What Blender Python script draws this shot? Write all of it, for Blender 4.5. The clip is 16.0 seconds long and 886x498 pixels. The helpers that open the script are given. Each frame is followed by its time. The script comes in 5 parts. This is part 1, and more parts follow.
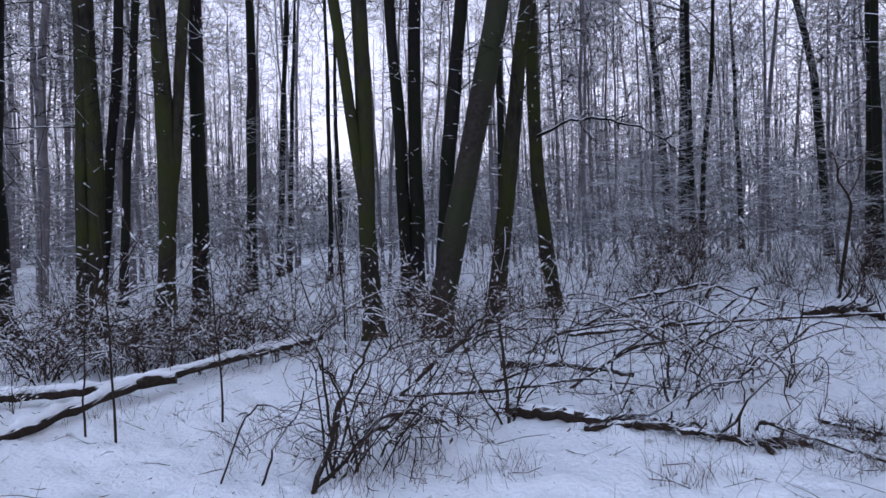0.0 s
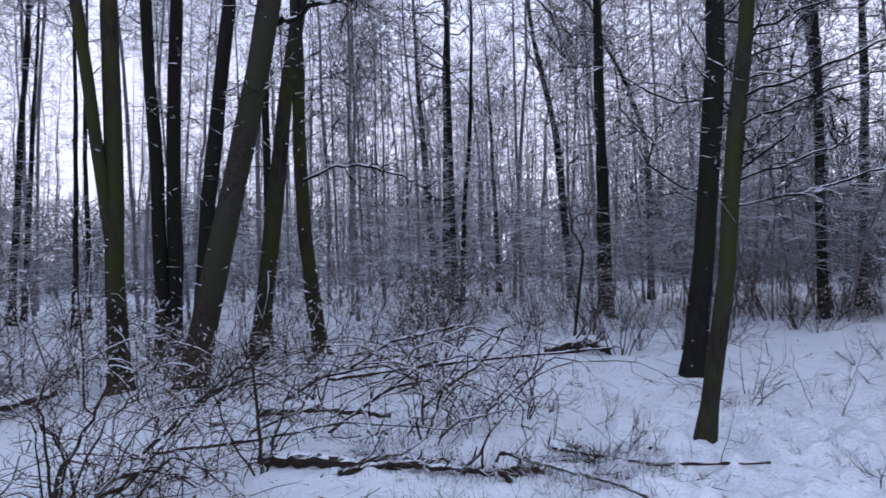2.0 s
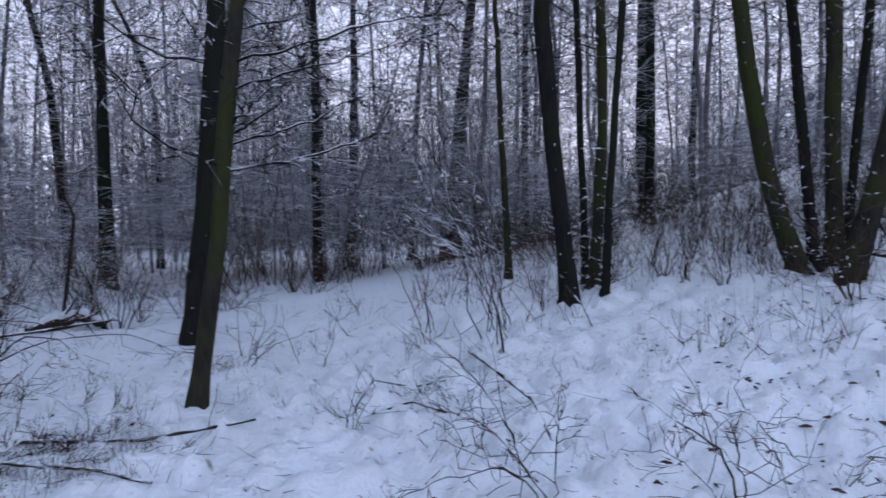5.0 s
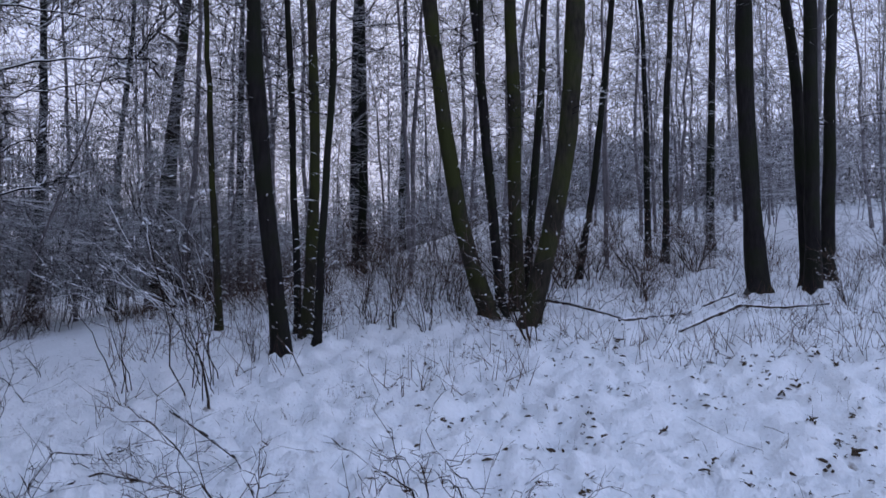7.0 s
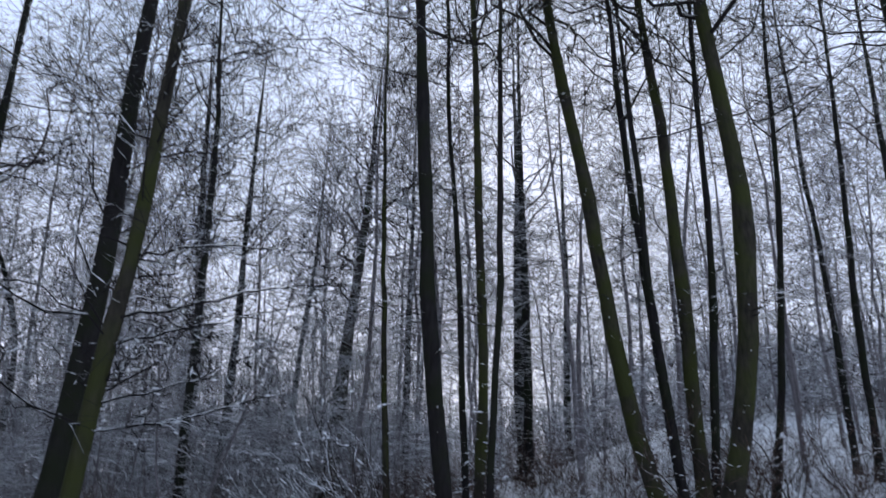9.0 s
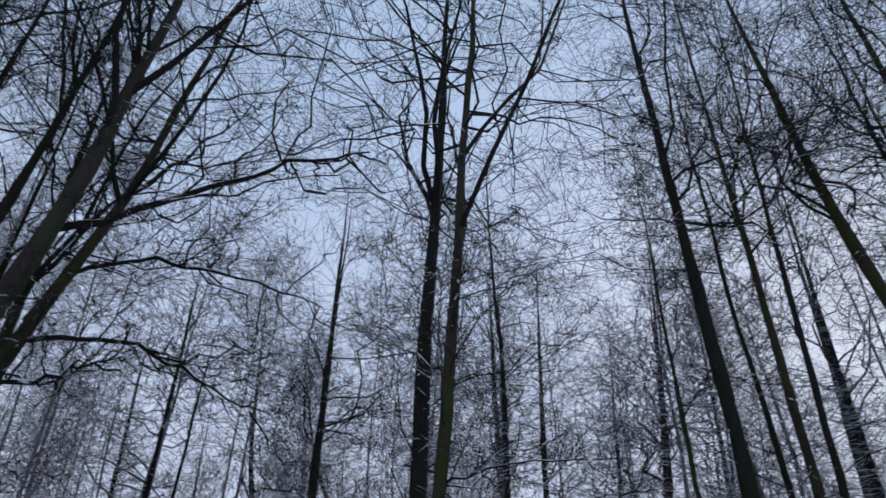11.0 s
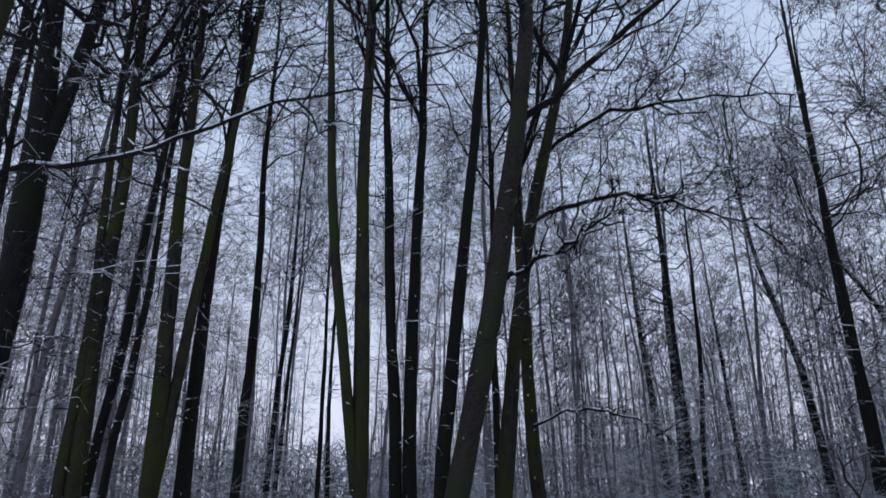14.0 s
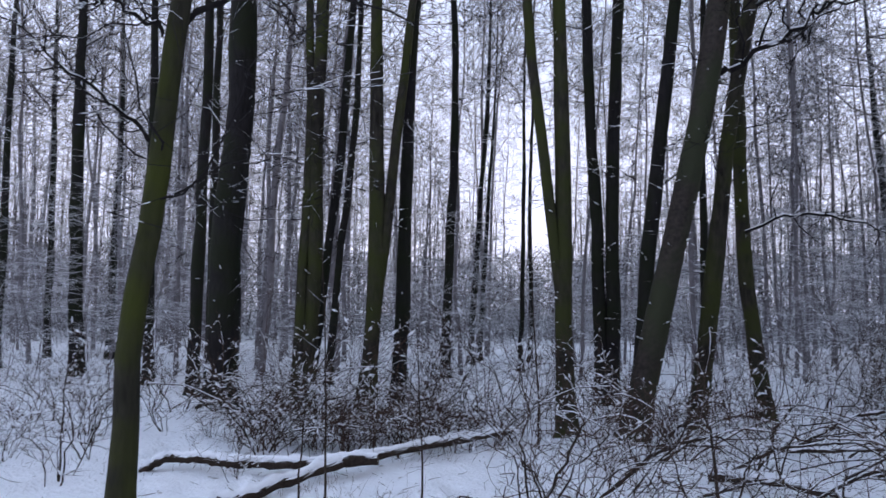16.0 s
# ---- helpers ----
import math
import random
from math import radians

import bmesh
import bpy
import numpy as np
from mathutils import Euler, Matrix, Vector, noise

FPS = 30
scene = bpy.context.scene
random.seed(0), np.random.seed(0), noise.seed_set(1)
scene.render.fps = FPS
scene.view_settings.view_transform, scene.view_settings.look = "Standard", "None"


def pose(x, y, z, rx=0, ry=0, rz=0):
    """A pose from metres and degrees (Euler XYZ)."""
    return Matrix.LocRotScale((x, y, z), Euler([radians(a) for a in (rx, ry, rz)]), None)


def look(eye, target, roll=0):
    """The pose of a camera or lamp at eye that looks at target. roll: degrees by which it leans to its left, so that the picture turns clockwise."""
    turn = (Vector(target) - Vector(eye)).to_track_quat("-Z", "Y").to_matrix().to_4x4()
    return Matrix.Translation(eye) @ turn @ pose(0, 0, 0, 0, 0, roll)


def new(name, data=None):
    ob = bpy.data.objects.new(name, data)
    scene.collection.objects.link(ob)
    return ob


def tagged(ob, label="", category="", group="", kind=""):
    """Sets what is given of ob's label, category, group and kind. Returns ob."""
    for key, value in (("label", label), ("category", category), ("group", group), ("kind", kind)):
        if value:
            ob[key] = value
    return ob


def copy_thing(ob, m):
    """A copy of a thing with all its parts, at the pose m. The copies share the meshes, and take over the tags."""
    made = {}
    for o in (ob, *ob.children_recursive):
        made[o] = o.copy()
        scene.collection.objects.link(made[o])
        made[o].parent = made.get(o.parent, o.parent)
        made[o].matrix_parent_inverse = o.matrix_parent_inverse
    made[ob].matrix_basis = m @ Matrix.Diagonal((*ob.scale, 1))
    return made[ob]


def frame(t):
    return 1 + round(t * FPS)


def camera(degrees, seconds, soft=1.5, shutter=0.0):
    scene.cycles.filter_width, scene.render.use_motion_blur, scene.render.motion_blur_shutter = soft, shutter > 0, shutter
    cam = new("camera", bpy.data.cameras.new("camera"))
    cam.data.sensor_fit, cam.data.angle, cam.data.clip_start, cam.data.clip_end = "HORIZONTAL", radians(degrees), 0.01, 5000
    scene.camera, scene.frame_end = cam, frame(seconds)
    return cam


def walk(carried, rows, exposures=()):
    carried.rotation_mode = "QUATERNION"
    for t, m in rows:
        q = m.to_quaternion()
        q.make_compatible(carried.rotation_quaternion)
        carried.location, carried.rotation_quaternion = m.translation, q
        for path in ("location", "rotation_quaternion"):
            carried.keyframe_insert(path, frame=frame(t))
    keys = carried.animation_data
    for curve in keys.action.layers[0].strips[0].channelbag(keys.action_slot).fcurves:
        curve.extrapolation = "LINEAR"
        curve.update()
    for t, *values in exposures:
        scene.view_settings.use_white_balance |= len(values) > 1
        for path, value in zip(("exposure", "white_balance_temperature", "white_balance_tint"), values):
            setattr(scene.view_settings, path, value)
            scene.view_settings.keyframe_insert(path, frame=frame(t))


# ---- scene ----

# ---- camera ----
cam = camera(63.5, 16.0, soft=1.5, shutter=0.25)
PATH = [
    (0.0, pose(0.000, 0.000, 1.600, 87.97, 1.71, 0.00)),
    (0.5, pose(0.013, -0.014, 1.598, 88.74, 2.30, -1.19)),
    (1.0, pose(0.060, -0.032, 1.602, 89.16, 2.23, -5.42)),
    (1.5, pose(0.110, -0.068, 1.601, 90.39, 1.63, -12.07)),
    (2.0, pose(0.132, -0.068, 1.598, 91.02, 1.35, -17.94)),
    (2.5, pose(0.177, -0.064, 1.590, 90.92, 1.28, -22.90)),
    (3.0, pose(0.230, -0.031, 1.573, 90.76, 0.89, -29.44)),
    (3.5, pose(0.282, -0.039, 1.566, 90.77, 0.89, -36.07)),
    (4.0, pose(0.320, -0.038, 1.554, 90.41, 0.77, -42.52)),
    (4.5, pose(0.354, -0.046, 1.545, 88.89, 0.30, -48.02)),
    (5.0, pose(0.409, -0.044, 1.550, 87.82, 0.88, -55.23)),
    (5.2, pose(0.429, -0.050, 1.549, 87.89, 0.82, -58.86)),
    (5.5, pose(0.434, -0.059, 1.552, 87.56, 1.00, -63.52)),
    (5.8, pose(0.426, -0.080, 1.560, 87.48, 1.10, -67.98)),
    (6.1, pose(0.408, -0.108, 1.570, 87.72, 1.10, -71.92)),
    (6.4, pose(0.386, -0.138, 1.583, 88.38, 1.01, -75.03)),
    (6.7, pose(0.364, -0.163, 1.597, 89.53, 0.82, -76.97)),
    (7.0, pose(0.346, -0.179, 1.609, 91.25, 0.52, -77.45)),
    (7.3, pose(0.338, -0.180, 1.621, 93.62, 0.11, -76.12)),
    (7.5, pose(0.330, -0.177, 1.646, 95.25, -0.10, -74.25)),
    (8.0, pose(0.321, -0.128, 1.679, 99.96, -0.99, -70.69)),
    (8.5, pose(0.314, -0.103, 1.696, 103.47, -1.18, -68.84)),
    (9.0, pose(0.299, -0.051, 1.698, 107.55, -0.24, -64.82)),
    (9.2, pose(0.287, -0.064, 1.704, 110.24, 0.39, -62.52)),
    (9.5, pose(0.283, -0.050, 1.694, 113.28, 0.75, -59.63)),
    (9.8, pose(0.289, -0.040, 1.664, 116.44, 0.61, -56.39)),
    (10.1, pose(0.302, -0.036, 1.624, 119.44, 0.17, -52.85)),
    (10.4, pose(0.314, -0.037, 1.582, 122.03, -0.38, -49.04)),
    (10.7, pose(0.322, -0.043, 1.547, 123.94, -0.85, -44.99)),
    (11.0, pose(0.320, -0.055, 1.530, 124.92, -1.04, -40.73)),
    (11.3, pose(0.302, -0.071, 1.540, 124.69, -0.75, -36.31)),
    (11.5, pose(0.284, -0.093, 1.547, 124.64, -0.39, -33.41)),
    (12.0, pose(0.238, -0.117, 1.601, 122.57, 0.61, -25.83)),
    (12.5, pose(0.178, -0.118, 1.648, 120.77, 0.90, -17.68)),
    (13.0, pose(0.095, -0.103, 1.663, 118.21, 1.26, -8.55)),
    (13.5, pose(-0.000, -0.092, 1.672, 115.27, 0.99, -2.42)),
    (14.0, pose(-0.065, -0.088, 1.700, 110.19, 0.70, -0.75)),
    (14.5, pose(-0.104, -0.085, 1.709, 105.40, 0.78, 1.58)),
    (15.0, pose(-0.125, -0.083, 1.673, 100.99, 1.79, 6.81)),
    (15.5, pose(-0.129, -0.085, 1.645, 97.03, 0.70, 10.91)),
    (16.0, pose(-0.126, -0.097, 1.640, 95.31, -0.71, 14.81)),
]
EXPOSURES = [(0.0, 0.1, 6750, 15), (3.5, 0.14, 6550, 15), (5.0, -0.1, 6450, 13), (7.5, -0.26, 6450, 16), (8.5, -0.05, 6750, 9), (9.2, -0.08, 6800, 6), (11.3, -0.6, 6650, 7), (13.0, -0.62, 6650, 7),
             (14.5, -0.35, 6750, 9), (15.5, 0.08, 6850, 12), (16.0, 0.16, 6900, 12)]
walk(cam, PATH, EXPOSURES)

# ---- sky and light: an overcast winter dusk ----
world = bpy.data.worlds.new("overcast_sky")
scene.world = world
world.use_nodes = True
wn, wl = world.node_tree.nodes, world.node_tree.links
sky = wn.new("ShaderNodeTexSky")
sky.sky_type, sky.sun_disc = "NISHITA", False
sky.sun_elevation, sky.sun_rotation = radians(28), radians(75)
sky_gain = wn.new("ShaderNodeVectorMath")
sky_gain.operation = "SCALE"
sky_gain.inputs["Scale"].default_value = 0.08
wl.new(sky.outputs["Color"], sky_gain.inputs[0])
cloud = wn.new("ShaderNodeTexNoise")
cloud.inputs["Scale"].default_value, cloud.inputs["Detail"].default_value = 1.6, 4.0
where = wn.new("ShaderNodeTexCoord")
wl.new(where.outputs["Generated"], cloud.inputs["Vector"])
part_z = wn.new("ShaderNodeSeparateXYZ")
wl.new(where.outputs["Generated"], part_z.inputs["Vector"])
lift = wn.new("ShaderNodeMath")
lift.operation = "MULTIPLY_ADD"
lift.inputs[1].default_value, lift.inputs[2].default_value = 0.5, -0.25
wl.new(cloud.outputs["Fac"], lift.inputs[0])
height_in_sky = wn.new("ShaderNodeMath")
height_in_sky.operation = "ADD"
wl.new(part_z.outputs["Z"], height_in_sky.inputs[0])
wl.new(lift.outputs[0], height_in_sky.inputs[1])
cover = wn.new("ShaderNodeValToRGB")
cover.color_ramp.elements[0].position, cover.color_ramp.elements[0].color = 0.1, (1.26, 1.33, 1.74, 1)
cover.color_ramp.elements[1].position, cover.color_ramp.elements[1].color = 0.85, (0.66, 0.90, 1.35, 1)
wl.new(height_in_sky.outputs[0], cover.inputs["Fac"])
blend = wn.new("ShaderNodeMix")
blend.data_type = "RGBA"
blend.inputs["Factor"].default_value = 0.85
wl.new(sky_gain.outputs["Vector"], blend.inputs["A"])
wl.new(cover.outputs["Color"], blend.inputs["B"])
wl.new(blend.outputs["Result"], wn["Background"].inputs["Color"])
wn["Background"].inputs["Strength"].default_value = 1.0

sun = new("sun", bpy.data.lights.new("sun", "SUN"))
sun.data.energy, sun.data.angle, sun.data.color = 0.8, radians(25), (1.0, 0.95, 0.92)
sun.matrix_world = look((0, 0, 16), (-30, -9, 0))


# ---- materials ----
def material(name, colour, rough=0.85, grain=30.0, spread=0.25, bump=0.3, snow=0.0, moss=None, stretch=1.0, flat=0.45, relief=0.02, gloss=0.08, blend_snow=0.08, drift=3.5, patches=1.3, edge_at=(0.42, 0.58)):
    """Mottled at two scales; snow: how much of it lies on what faces up; moss: colour of green growth in patches."""
    m = bpy.data.materials.new(name)
    m.use_nodes = True
    n, l = m.node_tree.nodes, m.node_tree.links
    b = n["Principled BSDF"]
    b.inputs["Roughness"].default_value = rough
    b.inputs["Specular IOR Level"].default_value = gloss
    co = n.new("ShaderNodeTexCoord")
    mp = n.new("ShaderNodeMapping")
    mp.inputs["Scale"].default_value = (1, 1, stretch)
    l.new(co.outputs["Object"], mp.inputs["Vector"])
    fine, broad = n.new("ShaderNodeTexNoise"), n.new("ShaderNodeTexNoise")
    fine.inputs["Scale"].default_value, fine.inputs["Detail"].default_value = grain, 5.0
    broad.inputs["Scale"].default_value, broad.inputs["Detail"].default_value = grain * 0.07, 3.0
    l.new(mp.outputs["Vector"], fine.inputs["Vector"])
    l.new(co.outputs["Object"], broad.inputs["Vector"])
    ramp = n.new("ShaderNodeValToRGB")
    ramp.color_ramp.elements[0].position, ramp.color_ramp.elements[1].position = 0.3, 0.7
    ramp.color_ramp.elements[0].color = (*[c * (1 - spread) for c in colour], 1)
    ramp.color_ramp.elements[1].color = (*[min(1, c * (1 + spread)) for c in colour], 1)
    mix = n.new("ShaderNodeMath")
    mix.operation = "MULTIPLY_ADD"
    mix.inputs[1].default_value = 0.6
    half = n.new("ShaderNodeMath")
    half.operation = "MULTIPLY"
    half.inputs[1].default_value = 0.4
    l.new(broad.outputs["Fac"], half.inputs[0])
    l.new(fine.outputs["Fac"], mix.inputs[0])
    l.new(half.outputs[0], mix.inputs[2])
    l.new(mix.outputs[0], ramp.inputs["Fac"])
    out = ramp.outputs["Color"]
    if moss:
        patch = n.new("ShaderNodeTexNoise")
        patch.inputs["Scale"].default_value, patch.inputs["Detail"].default_value = patches, 6.0
        l.new(co.outputs["Object"], patch.inputs["Vector"])
        edge = n.new("ShaderNodeMapRange")
        edge.inputs["From Min"].default_value, edge.inputs["From Max"].default_value = edge_at
        l.new(patch.outputs["Fac"], edge.inputs["Value"])
        grow = n.new("ShaderNodeMix")
        grow.data_type = "RGBA"
        l.new(edge.outputs["Result"], grow.inputs["Factor"])
        l.new(out, grow.inputs["A"])
        grow.inputs["B"].default_value = (*moss, 1)
        out = grow.outputs["Result"]
    if snow:
        geo = n.new("ShaderNodeNewGeometry")
        xyz = n.new("ShaderNodeSeparateXYZ")
        l.new(geo.outputs["True Normal"], xyz.inputs["Vector"])
        top = n.new("ShaderNodeMapRange")
        top.inputs["From Min"].default_value, top.inputs["From Max"].default_value = flat, flat + 0.25
        l.new(xyz.outputs["Z"], top.inputs["Value"])
        gaps = n.new("ShaderNodeTexNoise")
        gaps.inputs["Scale"].default_value, gaps.inputs["Detail"].default_value = drift, 2.0
        l.new(co.outputs["Object"], gaps.inputs["Vector"])
        lies = n.new("ShaderNodeMapRange")
        lies.inputs["From Min"].default_value, lies.inputs["From Max"].default_value = 0.66 - snow * 0.35 - blend_snow / 2, 0.66 - snow * 0.35 + blend_snow / 2
        l.new(gaps.outputs["Fac"], lies.inputs["Value"])
        both = n.new("ShaderNodeMath")
        both.operation = "MULTIPLY"
        l.new(top.outputs["Result"], both.inputs[0])
        l.new(lies.outputs["Result"], both.inputs[1])
        cap = n.new("ShaderNodeMix")
        cap.data_type = "RGBA"
        l.new(both.outputs[0], cap.inputs["Factor"])
        l.new(out, cap.inputs["A"])
        cap.inputs["B"].default_value = (0.82, 0.84, 0.88, 1)
        out = cap.outputs["Result"]
    l.new(out, b.inputs["Base Color"])
    if bump:
        bm_ = n.new("ShaderNodeBump")
        bm_.inputs["Strength"].default_value, bm_.inputs["Distance"].default_value = bump, relief
        l.new(fine.outputs["Fac"], bm_.inputs["Height"])
        l.new(bm_.outputs["Normal"], b.inputs["Normal"])
    return m


MOSSY = material("mossy_bark", (0.032, 0.028, 0.022), grain=18, spread=0.65, bump=1.0, moss=(0.034, 0.038, 0.013), stretch=0.3, snow=0.5, flat=0.5)
GREEN = material("green_mossy_bark", (0.025, 0.023, 0.016), grain=18, spread=0.5, bump=0.8, moss=(0.036, 0.041, 0.010), stretch=0.3, snow=0.4, flat=0.5)
DARK = material("dark_bark", (0.018, 0.016, 0.016), grain=18, spread=0.5, bump=1.0, moss=(0.015, 0.017, 0.010), stretch=0.25, snow=0.5, flat=0.5)
SMOOTH = material("smooth_grey_bark", (0.036, 0.030, 0.026), grain=16, spread=0.5, bump=0.6, moss=(0.034, 0.037, 0.022), snow=0.5, flat=0.5)
# bark of the wood behind: distance haze is put into its pale colour
FAR_BARK = material("haze_paled_bark", (0.155, 0.143, 0.152), grain=20, spread=0.4, bump=0.5, stretch=0.3)
TWIG = material("snowy_twigs", (0.040, 0.029, 0.026), grain=9, spread=0.3, bump=0, snow=0.33, flat=0.2, blend_snow=0.2)
# base colour lightened to stand in for haze; the snow on top is separate
FAR_BRANCH = material("haze_paled_branches", (0.064, 0.055, 0.058), grain=9, spread=0.3, bump=0, snow=0.4, flat=0.2, blend_snow=0.5, drift=0.9)
# a paler grey than TWIG, with more snow on what faces up
FAR_TWIG = material("snowy_far_twigs", (0.055, 0.046, 0.048), grain=9, spread=0.3, bump=0, snow=0.55, flat=0.2, blend_snow=0.5, drift=1.2)
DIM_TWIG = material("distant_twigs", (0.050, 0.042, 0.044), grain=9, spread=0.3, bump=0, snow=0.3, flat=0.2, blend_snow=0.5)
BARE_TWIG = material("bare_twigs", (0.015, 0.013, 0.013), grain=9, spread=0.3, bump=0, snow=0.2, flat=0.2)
DEADWOOD = material("wet_dead_wood", (0.033, 0.024, 0.019), grain=30, spread=0.5, bump=0.9, snow=0.55, flat=0.5)
CUT_WOOD = material("sawn_wood", (0.075, 0.055, 0.04), grain=40, spread=0.4, bump=0.4)
SNOW = material("snow", (0.80, 0.82, 0.86), rough=0.6, grain=22, spread=0.06, bump=0.5, relief=0.03)
GROUND_SNOW = material("trodden_snow", (0.87, 0.885, 0.92), rough=0.6, grain=26, spread=0.07, bump=0.9, relief=0.04, moss=(0.34, 0.31, 0.29), patches=5.5, edge_at=(0.65, 0.74))
BRAMBLE = material("bramble_stems", (0.060, 0.039, 0.031), grain=14, spread=0.4, bump=0, snow=0.16, flat=0.35)
BROWN_TWIG = material("brown_twigs", (0.082, 0.054, 0.043), grain=9, spread=0.35, bump=0, snow=0.14, flat=0.3, blend_snow=0.2)
GRASS = material("withered_grass", (0.088, 0.053, 0.037), grain=20, spread=0.4, bump=0)
LITTER = material("dead_leaves", (0.07, 0.05, 0.035), grain=30, spread=0.5, bump=0)


# ---- ground ----
def slope(x, y):
    s = max(0.0, 0.996 * x - 0.087 * y - 6)
    lat = min(1.0, max(0.0, (17 - y) / 12))
    z = 0.13 * s * s / (s + 3) * lat * lat * (3 - 2 * lat)
    return z if z < 5 else 5 + 2.5 * (1 - math.exp(-(z - 5) / 2.5))


def ground_z(x, y):
    d = math.hypot(x, y)
    if d > 140:
        return slope(x, y) * max(0.0, 1 - (d - 140) / 400)
    v = noise.noise((x * 0.35, y * 0.35, 3.1)) * 0.07 + noise.noise((x * 1.3, y * 1.3, 7.7)) * 0.03
    if d < 30:
        rough = 1.2 + 2.4 * min(1.0, max(0.0, (x - 1.5) / 3)) * min(1.0, max(0.0, (8 - y) / 3))
        v += (noise.noise((x * 3.6, y * 3.6, 1.7)) * 0.05 + noise.noise((x * 8.5, y * 8.5, 4.2)) * 0.03) * rough
        v -= max(0.0, noise.noise((x * 2.1, y * 2.1, 9.1)) - 0.2) * 0.10 * rough
        v -= max(0.0, noise.noise((x * 5.5, y * 5.5, 2.3)) - 0.22) * 0.07 * rough
    return slope(x, y) + v * min(1.0, d / 6)


def mesh_of(name, verts, quads, mats, smooth=False, tris=()):
    """A mesh from arrays of places, four-cornered and three-cornered faces."""
    me = bpy.data.meshes.new(name)
    verts, quads, tris = np.asarray(verts, np.float32), np.asarray(quads, np.int32).reshape(-1, 4), np.asarray(tris, np.int32).reshape(-1, 3)
    me.vertices.add(len(verts))
    me.vertices.foreach_set("co", verts.ravel())
    me.loops.add(quads.size + tris.size)
    me.loops.foreach_set("vertex_index", np.concatenate([quads.ravel(), tris.ravel()]))
    me.polygons.add(len(quads) + len(tris))
    me.polygons.foreach_set("loop_start", np.concatenate([np.arange(0, quads.size, 4), quads.size + np.arange(0, tris.size, 3)]).astype(np.int32))
    me.polygons.foreach_set("use_smooth", np.full(len(quads) + len(tris), smooth))
    for m in mats:
        me.materials.append(m)
    me.update(calc_edges=True)
    return me


def build_ground():
    """One sheet, finest where the camera looks down on it."""
    rings = [0.5 * 1.16 ** i for i in range(11)] + [2.5 * 1.0128 ** i for i in range(146)] + [16.2 * 1.07 ** i for i in range(44)]
    rings += [340, 440, 600, 900, 1400, 2200, 3500]
    turns = list(np.linspace(-60, 128, 400)) + list(np.linspace(131, 297, 50))
    ways = [(math.sin(radians(a)), math.cos(radians(a))) for a in turns]
    n = len(ways)
    verts = [(0, 0, ground_z(0, 0))]
    for d in rings:
        verts += [(d * u, d * v, ground_z(d * u, d * v)) for u, v in ways]
    faces = [(0, 1 + (i + 1) % n, 1 + i) for i in range(n)]
    for r in range(len(rings) - 1):
        o, p = 1 + r * n, 1 + (r + 1) * n
        faces += [(o + i, o + (i + 1) % n, p + (i + 1) % n, p + i) for i in range(n)]
    me = bpy.data.meshes.new("ground")
    me.from_pydata(verts, [], faces)
    me.materials.append(GROUND_SNOW)
    me.polygons.foreach_set("use_smooth", [True] * len(faces))
    tagged(new("ground", me), "snow-covered uneven woodland floor rising to a bank", "ground", kind="structure")


build_ground()


